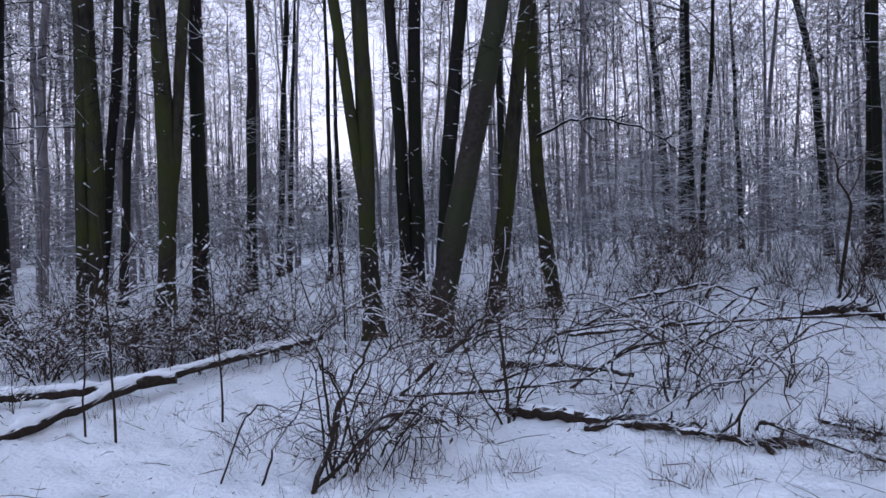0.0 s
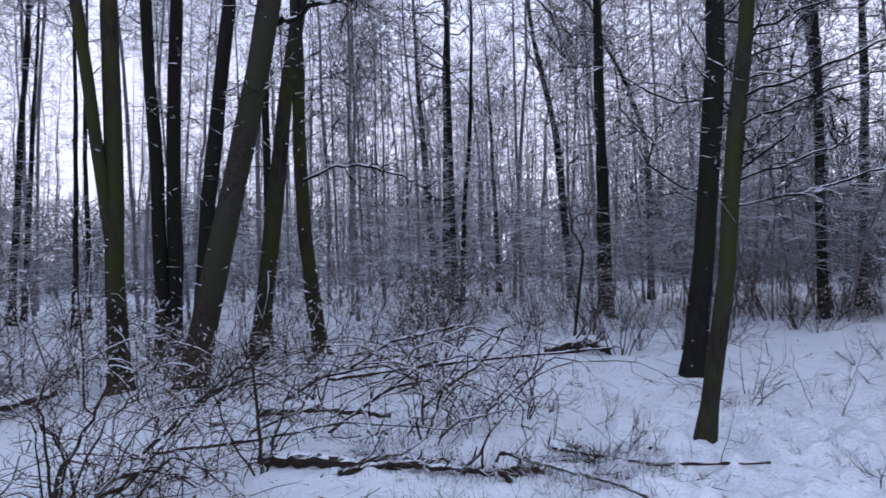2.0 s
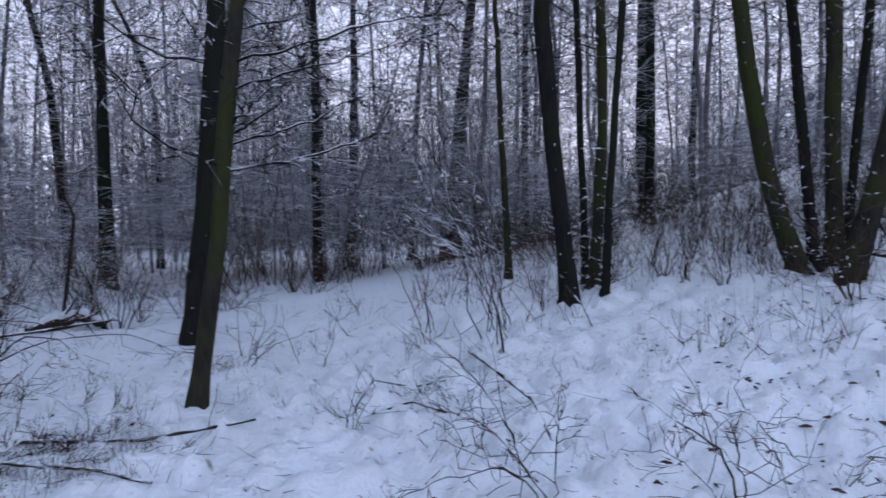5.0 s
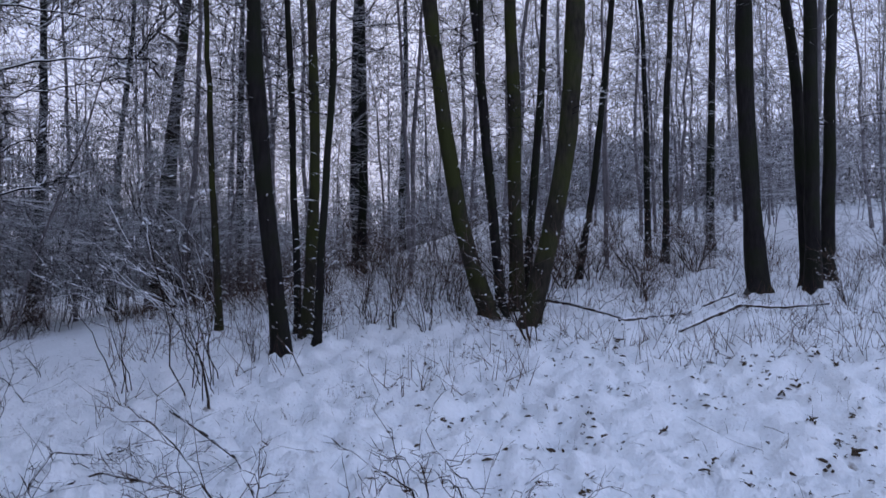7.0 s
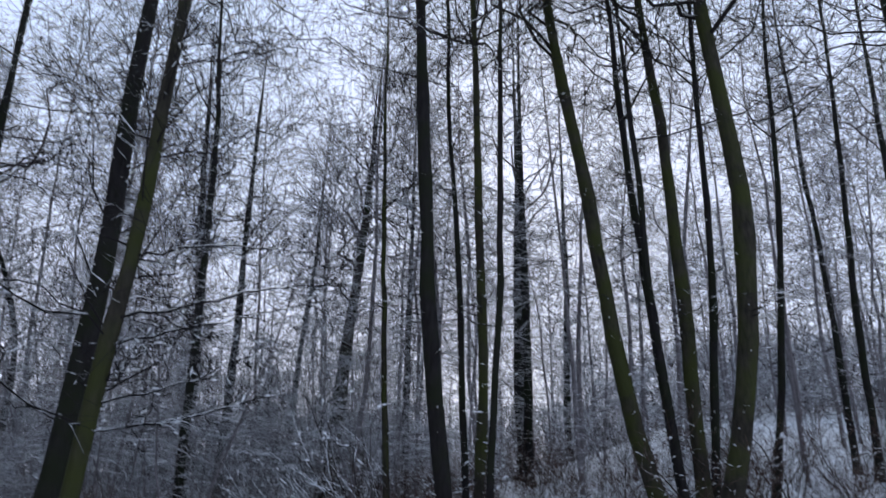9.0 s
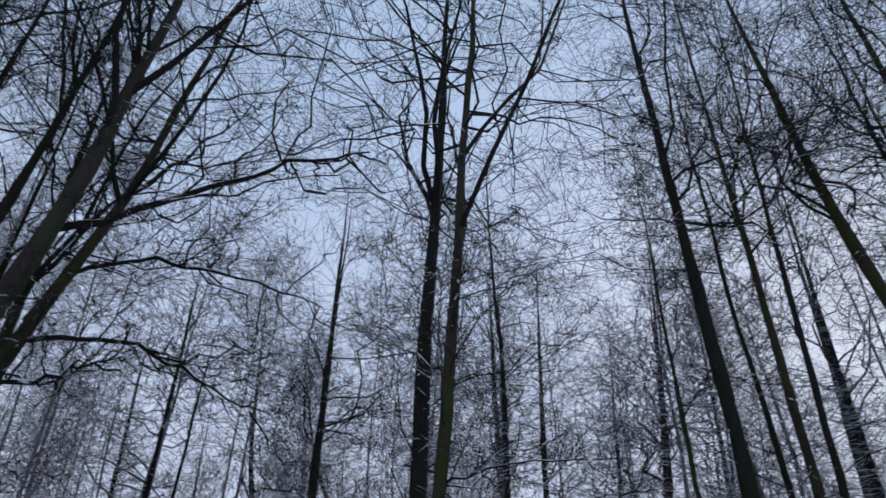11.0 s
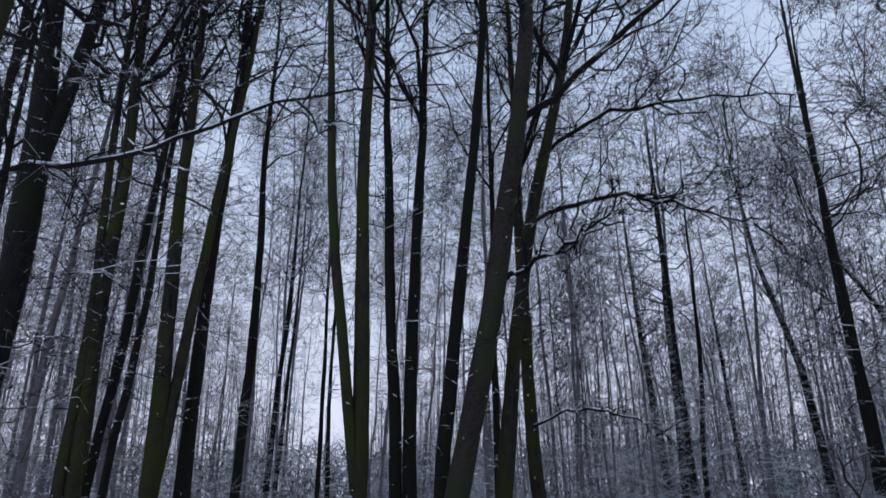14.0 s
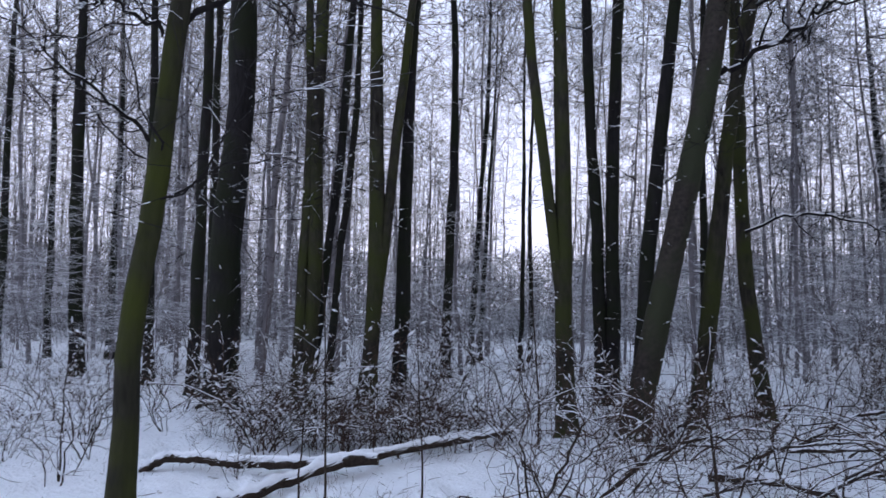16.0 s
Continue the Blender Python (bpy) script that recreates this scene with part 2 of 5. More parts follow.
# ---- wood: tapered tubes in batches ----
class Tubes:
    def __init__(self):
        self.v, self.f, self.t, self.count = [], [], [], 0

    def spikes(self, foot, tip, radius):
        """Fine twigs: three-sided, each running out to a point."""
        n = len(foot)
        if not n:
            return
        d = tip - foot
        u = np.cross(d, (0, 0, 1.0))
        k = np.linalg.norm(u, axis=1, keepdims=True)
        u = np.where(k > 1e-4, u / np.maximum(k, 1e-6), (1.0, 0, 0))
        w = np.cross(u, d / (np.linalg.norm(d, axis=1, keepdims=True) + 1e-9))
        a = math.pi / 2 + 2 * math.pi * np.arange(3) / 3
        r = np.broadcast_to(np.asarray(radius, float), (n,))[:, None, None]
        ring = foot[:, None] + r * (u[:, None] * np.cos(a)[None, :, None] + w[:, None] * np.sin(a)[None, :, None])
        self.v.append(np.concatenate([ring, tip[:, None]], 1).reshape(-1, 3))
        b = (np.arange(n) * 4)[:, None, None] + self.count
        self.t.append((b + np.array([[0, 1, 3], [1, 2, 3], [2, 0, 3]])).reshape(-1, 3))
        self.count += n * 4

    def whisks(self, foot, mid, tip, radius):
        """Fine twigs with one bend: three-sided, each running out to a point."""
        n = len(foot)
        if not n:
            return
        d = tip - foot
        u = np.cross(d, (0, 0, 1.0))
        k = np.linalg.norm(u, axis=1, keepdims=True)
        u = np.where(k > 1e-4, u / np.maximum(k, 1e-6), (1.0, 0, 0))
        w = np.cross(u, d / (np.linalg.norm(d, axis=1, keepdims=True) + 1e-9))
        a = math.pi / 2 + 2 * math.pi * np.arange(3) / 3
        r = np.broadcast_to(np.asarray(radius, float), (n,))[:, None, None]
        ring = r * (u[:, None] * np.cos(a)[None, :, None] + w[:, None] * np.sin(a)[None, :, None])
        self.v.append(np.concatenate([foot[:, None] + ring, mid[:, None] + ring * 0.7, tip[:, None]], 1).reshape(-1, 3))
        b = (np.arange(n) * 7)[:, None, None] + self.count
        self.t.append((b + np.array([[3, 4, 6], [4, 5, 6], [5, 3, 6]])).reshape(-1, 3))
        self.f.append((b + np.array([[0, 1, 4, 3], [1, 2, 5, 4], [2, 0, 3, 5]])).reshape(-1, 4))
        self.count += n * 7

    def add(self, pts, radii, sides=3):
        """pts: (count, points, 3); radii: (count, points). An edge of each tube is uppermost."""
        pts, radii = np.asarray(pts, float), np.asarray(radii, float)
        b, n = pts.shape[:2]
        if not b:
            return
        d = pts[:, -1] - pts[:, 0]
        d /= np.linalg.norm(d, axis=1, keepdims=True) + 1e-9
        u = np.cross(d, (0, 0, 1.0))
        k = np.linalg.norm(u, axis=1, keepdims=True)
        u = np.where(k > 0.05, u / np.maximum(k, 1e-6), (1.0, 0, 0))
        w = np.cross(u, d)
        a = math.pi / 2 + 2 * math.pi * np.arange(sides) / sides
        ring = u[:, None] * np.cos(a)[None, :, None] + w[:, None] * np.sin(a)[None, :, None]
        v = pts[:, :, None] + ring[:, None] * radii[:, :, None, None]
        base = (np.arange(b) * n * sides)[:, None, None] + (np.arange(n - 1) * sides)[None, :, None]
        i = np.arange(sides)[None, None]
        j = (i + 1) % sides
        f = np.stack([base + i, base + j, base + sides + j, base + sides + i], -1).reshape(-1, 4)
        self.v.append(v.reshape(-1, 3))
        self.f.append(f + self.count)
        self.count += b * n * sides

    def mesh(self, name, mat, smooth=False):
        quads = np.concatenate(self.f) if self.f else np.zeros((0, 4), int)
        tris = np.concatenate(self.t) if self.t else np.zeros((0, 3), int)
        return mesh_of(name, np.concatenate(self.v), quads, [mat], smooth, tris)


def part(name, me, parent, label=""):
    ob = new(name, me)
    ob.parent = parent
    return tagged(ob, label)


def shoots(rng, start, along, up, length, points=3, droop=0.0, wiggle=0.12):
    """Curved shoots from start (n, 3) in the directions along (n, 3)."""
    n = len(start)
    s = np.linspace(0, 1, points)[None, :, None]
    length = np.asarray(length)[:, None, None]
    along = along / (np.linalg.norm(along, axis=1, keepdims=True) + 1e-9)
    p = start[:, None] + along[:, None] * s * length
    p[:, :, 2] += (np.asarray(up)[:, None] - droop) * (s[..., 0] ** 2) * length[..., 0]
    if points > 2:
        p[:, 1:] += np.cumsum(rng.normal(0, 1, (n, points - 1, 3)), axis=1) * wiggle * 0.62 * length / points
    return p


def at_share(p, s):
    """The places at the shares s of polylines p, and the ways there."""
    n = p.shape[1] - 1
    x = np.clip(s * n, 0, n - 1e-6)
    i = x.astype(int)
    r = np.arange(len(p))
    a, b = p[r, i], p[r, i + 1]
    return a + (b - a) * (x - i)[:, None], (b - a) / (np.linalg.norm(b - a, axis=1, keepdims=True) + 1e-9)


def sidewise(rng, d, spread, steep=0.4):
    """Directions that leave d at about the share spread, to random sides, rather flat than steep."""
    r = rng.normal(0, 1, d.shape) * (1, 1, steep)
    r -= d * np.sum(r * d, axis=1, keepdims=True)
    r /= np.linalg.norm(r, axis=1, keepdims=True) + 1e-9
    return d * (1 - spread) + r * spread


def lumps(rng, snow, p, r, share, size):
    """Small pads of snow on some of the shoots p."""
    pick = p[rng.random(len(p)) < share]
    if not len(pick):
        return
    s = rng.random(len(pick)) * 0.8
    c, d = at_share(pick, s)
    h = rng.uniform(0.6, 1.5, len(pick))[:, None] * size
    c = c + (0, 0, r * 0.8 + size * 0.12)
    fat = h[:, 0] * rng.uniform(0.2, 0.34, len(pick))
    snow.spikes(c, c + d * h, fat)
    snow.spikes(c, c - d * h, fat)


def branching(rng, wood, snow, limbs, radii, subs, twigs, reach, fine, lump=0.0, lump_size=0.03, points=4, hang=0.0, bare=0.12, steep=0.4, wavy=0.3, longest=1.2, bent=False, grow=(0.3, 0.8)):
    """Side branches and twigs on limbs (n, k, 3)."""
    n = len(limbs)
    ll = np.linalg.norm(limbs[:, -1] - limbs[:, 0], axis=1)
    own = np.repeat(np.arange(n), subs)
    s = rng.uniform(bare, 1.0, len(own))
    c, d = at_share(limbs[own], s)
    length = reach * ll[own] * rng.uniform(0.5, 1.15, len(own)) * (1.15 - 0.6 * s)
    side = shoots(rng, c, sidewise(rng, d, 0.6, steep), rng.uniform(0.0, 0.3, len(own)) - hang, length, points, wiggle=wavy)
    r2 = np.maximum(radii[own] * 0.42, fine * 1.4)
    wood.add(side, r2[:, None] * np.linspace(1, 0.3, points), 3)
    own3 = np.repeat(np.arange(len(side)), twigs)
    s = rng.uniform(0.08, 1.0, len(own3))
    c, d = at_share(side[own3], s)
    length3 = np.clip(length[own3] * rng.uniform(*grow, len(own3)), 0.12, longest)
    tw = shoots(rng, c, sidewise(rng, d, 0.46, steep), rng.uniform(-0.1, 0.25, len(own3)) - hang, length3, 2)
    if bent:
        mid = (tw[:, 0] + tw[:, 1]) / 2 + rng.normal(0, 0.11, (len(tw), 3)) * length3[:, None]
        wood.whisks(tw[:, 0], mid, tw[:, 1], fine * rng.uniform(0.8, 1.5, len(tw)))
    else:
        wood.spikes(tw[:, 0], tw[:, 1], fine * rng.uniform(0.8, 1.5, len(tw)))
    if snow is not None and lump:
        lumps(rng, snow, tw, fine, lump, lump_size)
        lumps(rng, snow, side, fine * 2, lump, lump_size * 1.3)
    return side


def spine(rng, way, height, points, kink=0.018):
    """A trunk's line through the offsets way, going on upward to its height."""
    w = np.array([(0, 0, 0)] + [tuple(p) for p in way], float)
    if w[-1, 2] < height:
        a, b = w[max(0, len(w) - 3)], w[-1]
        lean = (b[:2] - a[:2]) / max(1.0, b[2] - a[2])
        rest = height - b[2]
        w = np.vstack([w, [*(b[:2] + lean * rest * 0.55), height]])
    z = np.concatenate([[0, 0.12, 0.35], np.linspace(0.9, w[-1, 2], points - 3)])
    p = np.stack([np.interp(z, w[:, 2], w[:, 0]), np.interp(z, w[:, 2], w[:, 1]), z], 1)
    q = p.copy()
    q[1:-1] = (p[:-2] + 2 * p[1:-1] + p[2:]) / 4
    bend = np.cumsum(rng.normal(0, kink, (len(q) - 5, 2)), axis=0)
    q[4:-1, :2] += bend - np.linspace(0, 1, len(bend))[:, None] * bend[-1]
    return q


TREES = {"mossy_bark": "tall bare tree with mossy green bark in snow", "green_mossy_bark": "young bare tree with bright green mossy bark", "dark_bark": "tall bare tree with dark wet bark in snow",
         "smooth_grey_bark": "thick bare tree with smooth grey bark in snow"}


def trunk_mesh(rng, p, r, mat, height, sides=12, flare=1.5):
    z = p[:, 2]
    taper = np.interp(z / height, [0, 0.1, 0.25, 0.4, 0.6, 0.85, 1], [0.98, 0.92, 0.83, 0.70, 0.48, 0.20, 0.02])
    swell = 1 + (flare - 1) * np.exp(-np.maximum(z, 0) / 0.22) + 0.05 * rng.normal(0, 1, len(z))
    t = Tubes()
    t.add(p[None], (r * taper * swell)[None], sides)
    v = np.concatenate(t.v).reshape(len(p), sides, 3)
    a = np.arange(sides) * 2 * math.pi / sides
    lobes = 1 + (0.16 * np.exp(-np.maximum(z, 0) / 0.4) + 0.03)[:, None] * np.cos(3 * a + rng.uniform(0, 6))[None] + rng.normal(0, 0.032, (len(p), sides))
    v = p[:, None] + (v - p[:, None]) * lobes[..., None]
    t.v = [v.reshape(-1, 3)]
    return t, r * taper


TRUNKS = []


def tree(x, y, r, height, mat, way, fork=None, limbs=(), detail=None, crown=0.46, low=0, whips=None):
    """One tree, with a trunk along way, side branches, twigs and the snow on them."""
    rng = np.random.default_rng(int(abs(x) * 977 + abs(y) * 3571) % 2 ** 31)
    dist = math.hypot(x, y)
    detail = detail or (1.0 if dist < 16 else 0.62 if dist < 24 else 0.4)
    fine = 0.003 if dist < 9 else 0.0044 if dist < 16 else 0.006 if dist < 24 else 0.0085
    root = new("deciduous_tree")
    root.location = (x, y, ground_z(x, y) - 0.05)
    label = TREES[mat.name]
    if fork:
        label = "forked bare tree with %s bark in snow" % ("dark rough" if mat is DARK else "mossy green")
    elif r < 0.09:
        label = "slender bare young tree with snow on its twigs"
    tagged(root, label, "tree", "trees of the wood")
    TRUNKS.append((x, y))
    p = spine(rng, way, height, 26, 0.016)
    t, rad = trunk_mesh(rng, p, r, mat, height)
    if fork:
        q = spine(rng, fork, height * 0.9, 18)
        z0 = fork[0][2]
        q = q[q[:, 2] > z0 - 0.4]
        q = np.vstack([[np.interp(z0 - 0.5, p[:, 2], p[:, 0]), np.interp(z0 - 0.5, p[:, 2], p[:, 1]), z0 - 0.5], q[1:]])
        rq = r * 0.62 * np.interp(q[:, 2] / height, [0, 0.3, 0.9], [1, 0.9, 0.1])
        t.add(q[None], rq[None], 10)
    part("trunk", t.mesh("trunk", mat, True), root)
    wood, snow = Tubes(), Tubes()
    stems = [(p, rad)] + ([(q, rq)] if fork else [])
    for line, rr in stems:
        count = int((16 if len(stems) == 1 else 10) * (0.6 + 0.4 * detail) + low)
        h = np.sort(np.concatenate([crown + (0.99 - crown) * rng.random(count - low) ** 1.25, rng.uniform(0.17, crown, low)])) * height
        c = np.stack([np.interp(h, line[:, 2], line[:, k]) for k in range(3)], 1)
        rl = np.interp(h, line[:, 2], rr)
        a = np.arange(count) * 2.4 + rng.uniform(0, 6, count)
        tilt = np.radians(rng.uniform(14, 62, count))
        d = np.stack([np.cos(a) * np.cos(tilt), np.sin(a) * np.cos(tilt), np.sin(tilt)], 1)
        length = np.clip((height - h) * 0.42 + 0.9, 0.9, 4.8) * rng.uniform(0.55, 1.2, count)
        lead = np.where(h >= crown * height)[0][:0 if fork or dist > 17 or height < 14 or x > 8 else 3]
        length[h < crown * height] *= 0.45
        rl = np.where(h < crown * height, rl * 0.3, rl)
        steep = np.radians(rng.uniform(56, 74, count))
        d[lead] = np.stack([np.cos(a) * np.cos(steep), np.sin(a) * np.cos(steep), np.sin(steep)], 1)[lead]
        length[lead] = (height - h[lead]) * rng.uniform(0.55, 0.85, len(lead))
        lb = shoots(rng, c, d, rng.uniform(-0.3, 0.25, count), length, 9, wiggle=0.62)
        lb[lead] = shoots(rng, c[lead], d[lead], np.full(len(lead), 0.06), length[lead], 9, wiggle=0.22)
        lr = np.clip(rl * 0.4, fine * 2, 0.055)
        lr[lead] = rl[lead] * 0.62
        wood.add(lb, lr[:, None] * np.linspace(1, 0.12, 9), 5)
        bough = branching(rng, wood, snow, lb, lr, int(6 * detail) + 2, int(2 * detail) + 1, 0.72, fine, 0.03 * detail if dist < 17 else 0.0, 0.03, 7 if dist < 16 else 4, hang=0.04, wavy=0.8, longest=0.9, bent=dist < 20, grow=(0.4, 0.9))
        branching(rng, wood, None, bough, np.full(len(bough), fine * 1.7), 3, 1, 0.8, fine * 0.85, points=4 if dist < 16 else 3, hang=0.04, wavy=0.7, longest=0.9, bent=dist < 20, grow=(0.5, 1.0))
    if 9 < dist < 14.5:
        n = 70
        h = 0.15 + 6.5 * rng.random(n) ** 2.0
        c = np.stack([np.interp(h, p[:, 2], p[:, k]) for k in range(3)], 1)
        a = rng.uniform(0, 6.3, n)
        d = np.stack([np.cos(a), np.sin(a), rng.uniform(-0.1, 0.7, n)], 1)
        c[:, :2] += d[:, :2] * np.interp(h, p[:, 2], rad)[:, None] * 0.8
        ep = shoots(rng, c, d, np.zeros(n), rng.uniform(0.12, 0.6, n), 4)
        wood.add(ep, np.full((n, 1), 0.004) * np.linspace(1, 0.3, 4), 3)
        lumps(rng, snow, ep, 0.004, 0.8, 0.016 if dist < 9 else 0.042)
        lumps(rng, snow, ep, 0.004, 0.6, 0.012 if dist < 9 else 0.034)
    whips = (7 if dist < 14.5 else 5 if dist < 22 else 0) if whips is None else whips
    if whips:
        h = rng.uniform(2.2 if whips > 12 else 3.2, crown * height + 1.5, whips)
        c = np.stack([np.interp(h, p[:, 2], p[:, k]) for k in range(3)], 1)
        a = rng.uniform(0, 6.3, whips)
        d = np.stack([np.cos(a), np.sin(a), rng.uniform(0.05, 0.6, whips)], 1)
        wh = shoots(rng, c, d, rng.uniform(-0.3, 0.15, whips), rng.uniform(0.8, 2.4, whips), 8, wiggle=0.7)
        wr = np.full(whips, max(0.011, fine * 2))
        wood.add(wh, wr[:, None] * np.linspace(1, 0.25, 8), 4)
        branching(rng, wood, snow, wh, wr, 9, 3, 0.42, fine, 0.04, 0.03, 5, hang=0.1, wavy=0.6, longest=0.5)
    for rl, *pts in limbs:
        line = np.array(pts, float) - np.array(root.location)
        s = np.linspace(0, len(line) - 1, 16)
        lb = np.stack([np.interp(s, np.arange(len(line)), line[:, k]) for k in range(3)], 1)
        lb[1:-1] = (lb[:-2] + 2 * lb[1:-1] + lb[2:]) / 4
        lb[1:] += np.cumsum(rng.normal(0, 0.02 if rl > 0.02 else 0.01, (15, 3)), axis=0)
        lb[1:-1] += rng.normal(0, rl * 0.9, (14, 3))
        wood.add(lb[None], (rl * np.linspace(1, 0.25, 16))[None], 7)
        wood_snow = lb + (0, 0, rl * 0.75)
        snow.add(wood_snow[None, :12], (rl * 0.42 * rng.uniform(0.3, 1.1, 12))[None], 5)
        if rl > 0.04:
            bough = branching(rng, wood, snow, lb[None], np.array([rl]), 15, 3, 0.66, fine, 0.1, 0.035, 8, bare=0.2, wavy=0.85, longest=0.8, bent=True, grow=(0.3, 0.7))
            bough = branching(rng, wood, snow, bough, np.full(len(bough), 0.011), 5, 2, 0.66, fine, 0.04, 0.03, 6, wavy=0.75, longest=0.7, bent=True, grow=(0.4, 0.9))
            branching(rng, wood, None, bough, np.full(len(bough), fine * 1.4), 2, 1, 0.6, fine * 0.8, points=4, wavy=0.7, longest=0.5, bent=True)
        else:
            branching(rng, wood, snow, lb[None], np.array([rl]), 20, 5, 0.34, fine, 0.15, 0.035, 6, wavy=0.7, longest=0.6, bent=True)
    # from 20 m on, the crown takes the branch colour with haze in it
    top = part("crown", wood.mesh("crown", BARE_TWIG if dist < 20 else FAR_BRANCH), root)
    if snow.v:
        tagged(part("snow", snow.mesh("snow", SNOW, True), top, "snow lying on the branches"), kind="stuff")
    return root


tree(-1.08, 10.54, 0.142, 19, MOSSY, [(-0.03, -0, 1.6), (0.01, 0, 4.1), (-0.01, -0.09, 7.97)], fork=[(-0.11, -0.01, 2.3), (-0.34, -0.09, 4.66), (-0.54, -0.16, 5.93), (-0.61, -0.16, 8.38)])
tree(-0.72, 13.98, 0.133, 19, DARK, [(-0.01, -0, 2.7), (-0.17, -0.06, 5.62), (-0.17, -0.1, 6.76), (-0.28, -0.11, 10.59)])
tree(-0.52, 13.99, 0.149, 20, DARK, [(0.02, 0, 2.7), (0.07, -0.05, 5.61), (0.16, -0.1, 7.34), (0.33, -0.05, 11.18)])
tree(-0.13, 11.50, 0.127, 20, DARK, [(0.27, -0, 2.5), (0.46, -0.06, 4.92), (0.69, -0.11, 6.36), (1.01, -0.08, 9.41)])
tree(-0.20, 10.40, 0.190, 21, SMOOTH, [(0.28, 0, 1.2), (0.63, -0.01, 2.8), (0.98, -0.08, 4.54), (1.3, -0.14, 6.35), (1.68, -0.15, 8.62)], limbs=((0.07, (1.37, 10.5, 7.84), (2.71, 10.41, 8.93), (3.98, 10.02, 10.18), (5.06, 9.56, 10.79), (6.03, 9.01, 11.3)), (0.05, (0.93, 10.25, 4.88), (1.59, 10.58, 5.35), (2.4, 10.42, 5.8), (2.9, 10.37, 6.18))))
tree(1.22, 14.95, 0.083, 18, DARK, [(0.03, -0, 2.7), (0.09, -0.06, 5.8)])
tree(0.78, 11.77, 0.144, 20, MOSSY, [(0.21, -0.02, 1.5), (0.41, -0.03, 3.2), (0.65, -0.11, 4.92), (0.8, -0.19, 6.03), (1.15, -0.17, 7.52), (1.67, -0.28, 9.35)], limbs=((0.05, (1.6, 11.59, 6.43), (3.03, 11.37, 6.88), (4.06, 11.05, 6.63), (5.14, 10.61, 6.05)), (0.05, (1.95, 11.6, 7.8), (2.89, 11.4, 8.44), (4.22, 10.99, 8.52), (6.01, 10.17, 8.04))))
tree(2.01, 12.84, 0.138, 16, MOSSY, [(-0.21, 0.03, 1.3), (-0.33, 0.05, 3.3), (-0.33, 0.05, 4.7), (-0.37, -0.06, 6.51)], limbs=((0.03, (1.72, 12.75, 3.1), (2.15, 12.43, 3.33), (2.8, 12.28, 3.4), (3.35, 12.15, 3.22), (3.92, 11.97, 2.78)),))
tree(-5.54, 11.21, 0.148, 19, MOSSY, [(0.14, 0.07, 2.6), (0.13, 0.07, 5.13), (0.21, 0.04, 6.31), (0.13, -0.03, 9.47)])
tree(-5.67, 11.14, 0.099, 18, MOSSY, [(0.06, 0.03, 2.6), (0.13, 0.08, 5.13), (0.04, 0.04, 6.28)])
tree(-5.69, 11.69, 0.092, 18, DARK, [(0.29, 0.14, 3.6), (0.45, 0.22, 5.33), (0.62, 0.2, 7.39)])
tree(-7.00, 15.49, 0.101, 19, DARK, [(0.19, 0.08, 3), (0.52, 0.23, 6.34), (0.58, 0.17, 8.97)])
tree(-4.58, 11.63, 0.160, 17, MOSSY, [(0.09, 0.03, 1.5), (0.06, 0.02, 3.3), (0.03, 0.02, 5.01), (0.07, -0.05, 7.18)], fork=[(0.22, 0.08, 2.1), (0.37, 0.13, 4.5), (0.53, 0.13, 6.07), (0.67, 0.15, 7.34), (0.99, 0.25, 9.9)])
tree(-4.22, 12.30, 0.144, 20, DARK, [(0.07, 0.02, 2.7), (0.12, 0.05, 5.32), (0.14, -0.01, 6.36), (0.27, 0, 7.53), (0.33, 0.02, 10.2)])
tree(-4.95, 18.34, 0.142, 20, DARK, [(0.12, 0.03, 3.9), (0.23, 0.01, 7.2), (0.17, -0.04, 9.98), (0.1, -0.06, 10.93), (0.19, -0.03, 14.2)])
tree(-5.59, 24.37, 0.118, 19, DARK, [(0.17, 0.04, 4.6), (0.51, 0.05, 8.92)])
tree(-5.72, 26.39, 0.096, 16, DARK, [(0.29, 0.06, 4.8), (0.44, 0.09, 7.7)])
tree(-3.46, 21.73, 0.078, 17, DARK, [(0.05, 0.01, 4.2), (0.1, -0.03, 7.95)])
tree(-3.70, 25.74, 0.092, 17, DARK, [(0, 0, 5.7), (0.11, -0.04, 9.1)])
tree(-6.95, 10.92, 0.307, 21, DARK, [(-0.02, 0.03, 3.18), (0.16, 0.06, 5.25), (0.14, 0.05, 7.26), (0.14, 0.05, 8.37), (0.01, -0.03, 9.47), (-0.02, -0.05, 10.7)], fork=[(0.2, 0.09, 7.7), (0.34, 0.17, 8.6), (0.5, 0.26, 9.68), (0.61, 0.32, 11)])
tree(-8.71, 12.73, 0.134, 20, DARK, [(-0.03, 0.03, 4.01), (-0.06, 0.01, 8.05)])
tree(-9.14, 13.97, 0.105, 20, DARK, [(-0.07, -0.01, 4.91), (-0.07, -0, 8.58)])
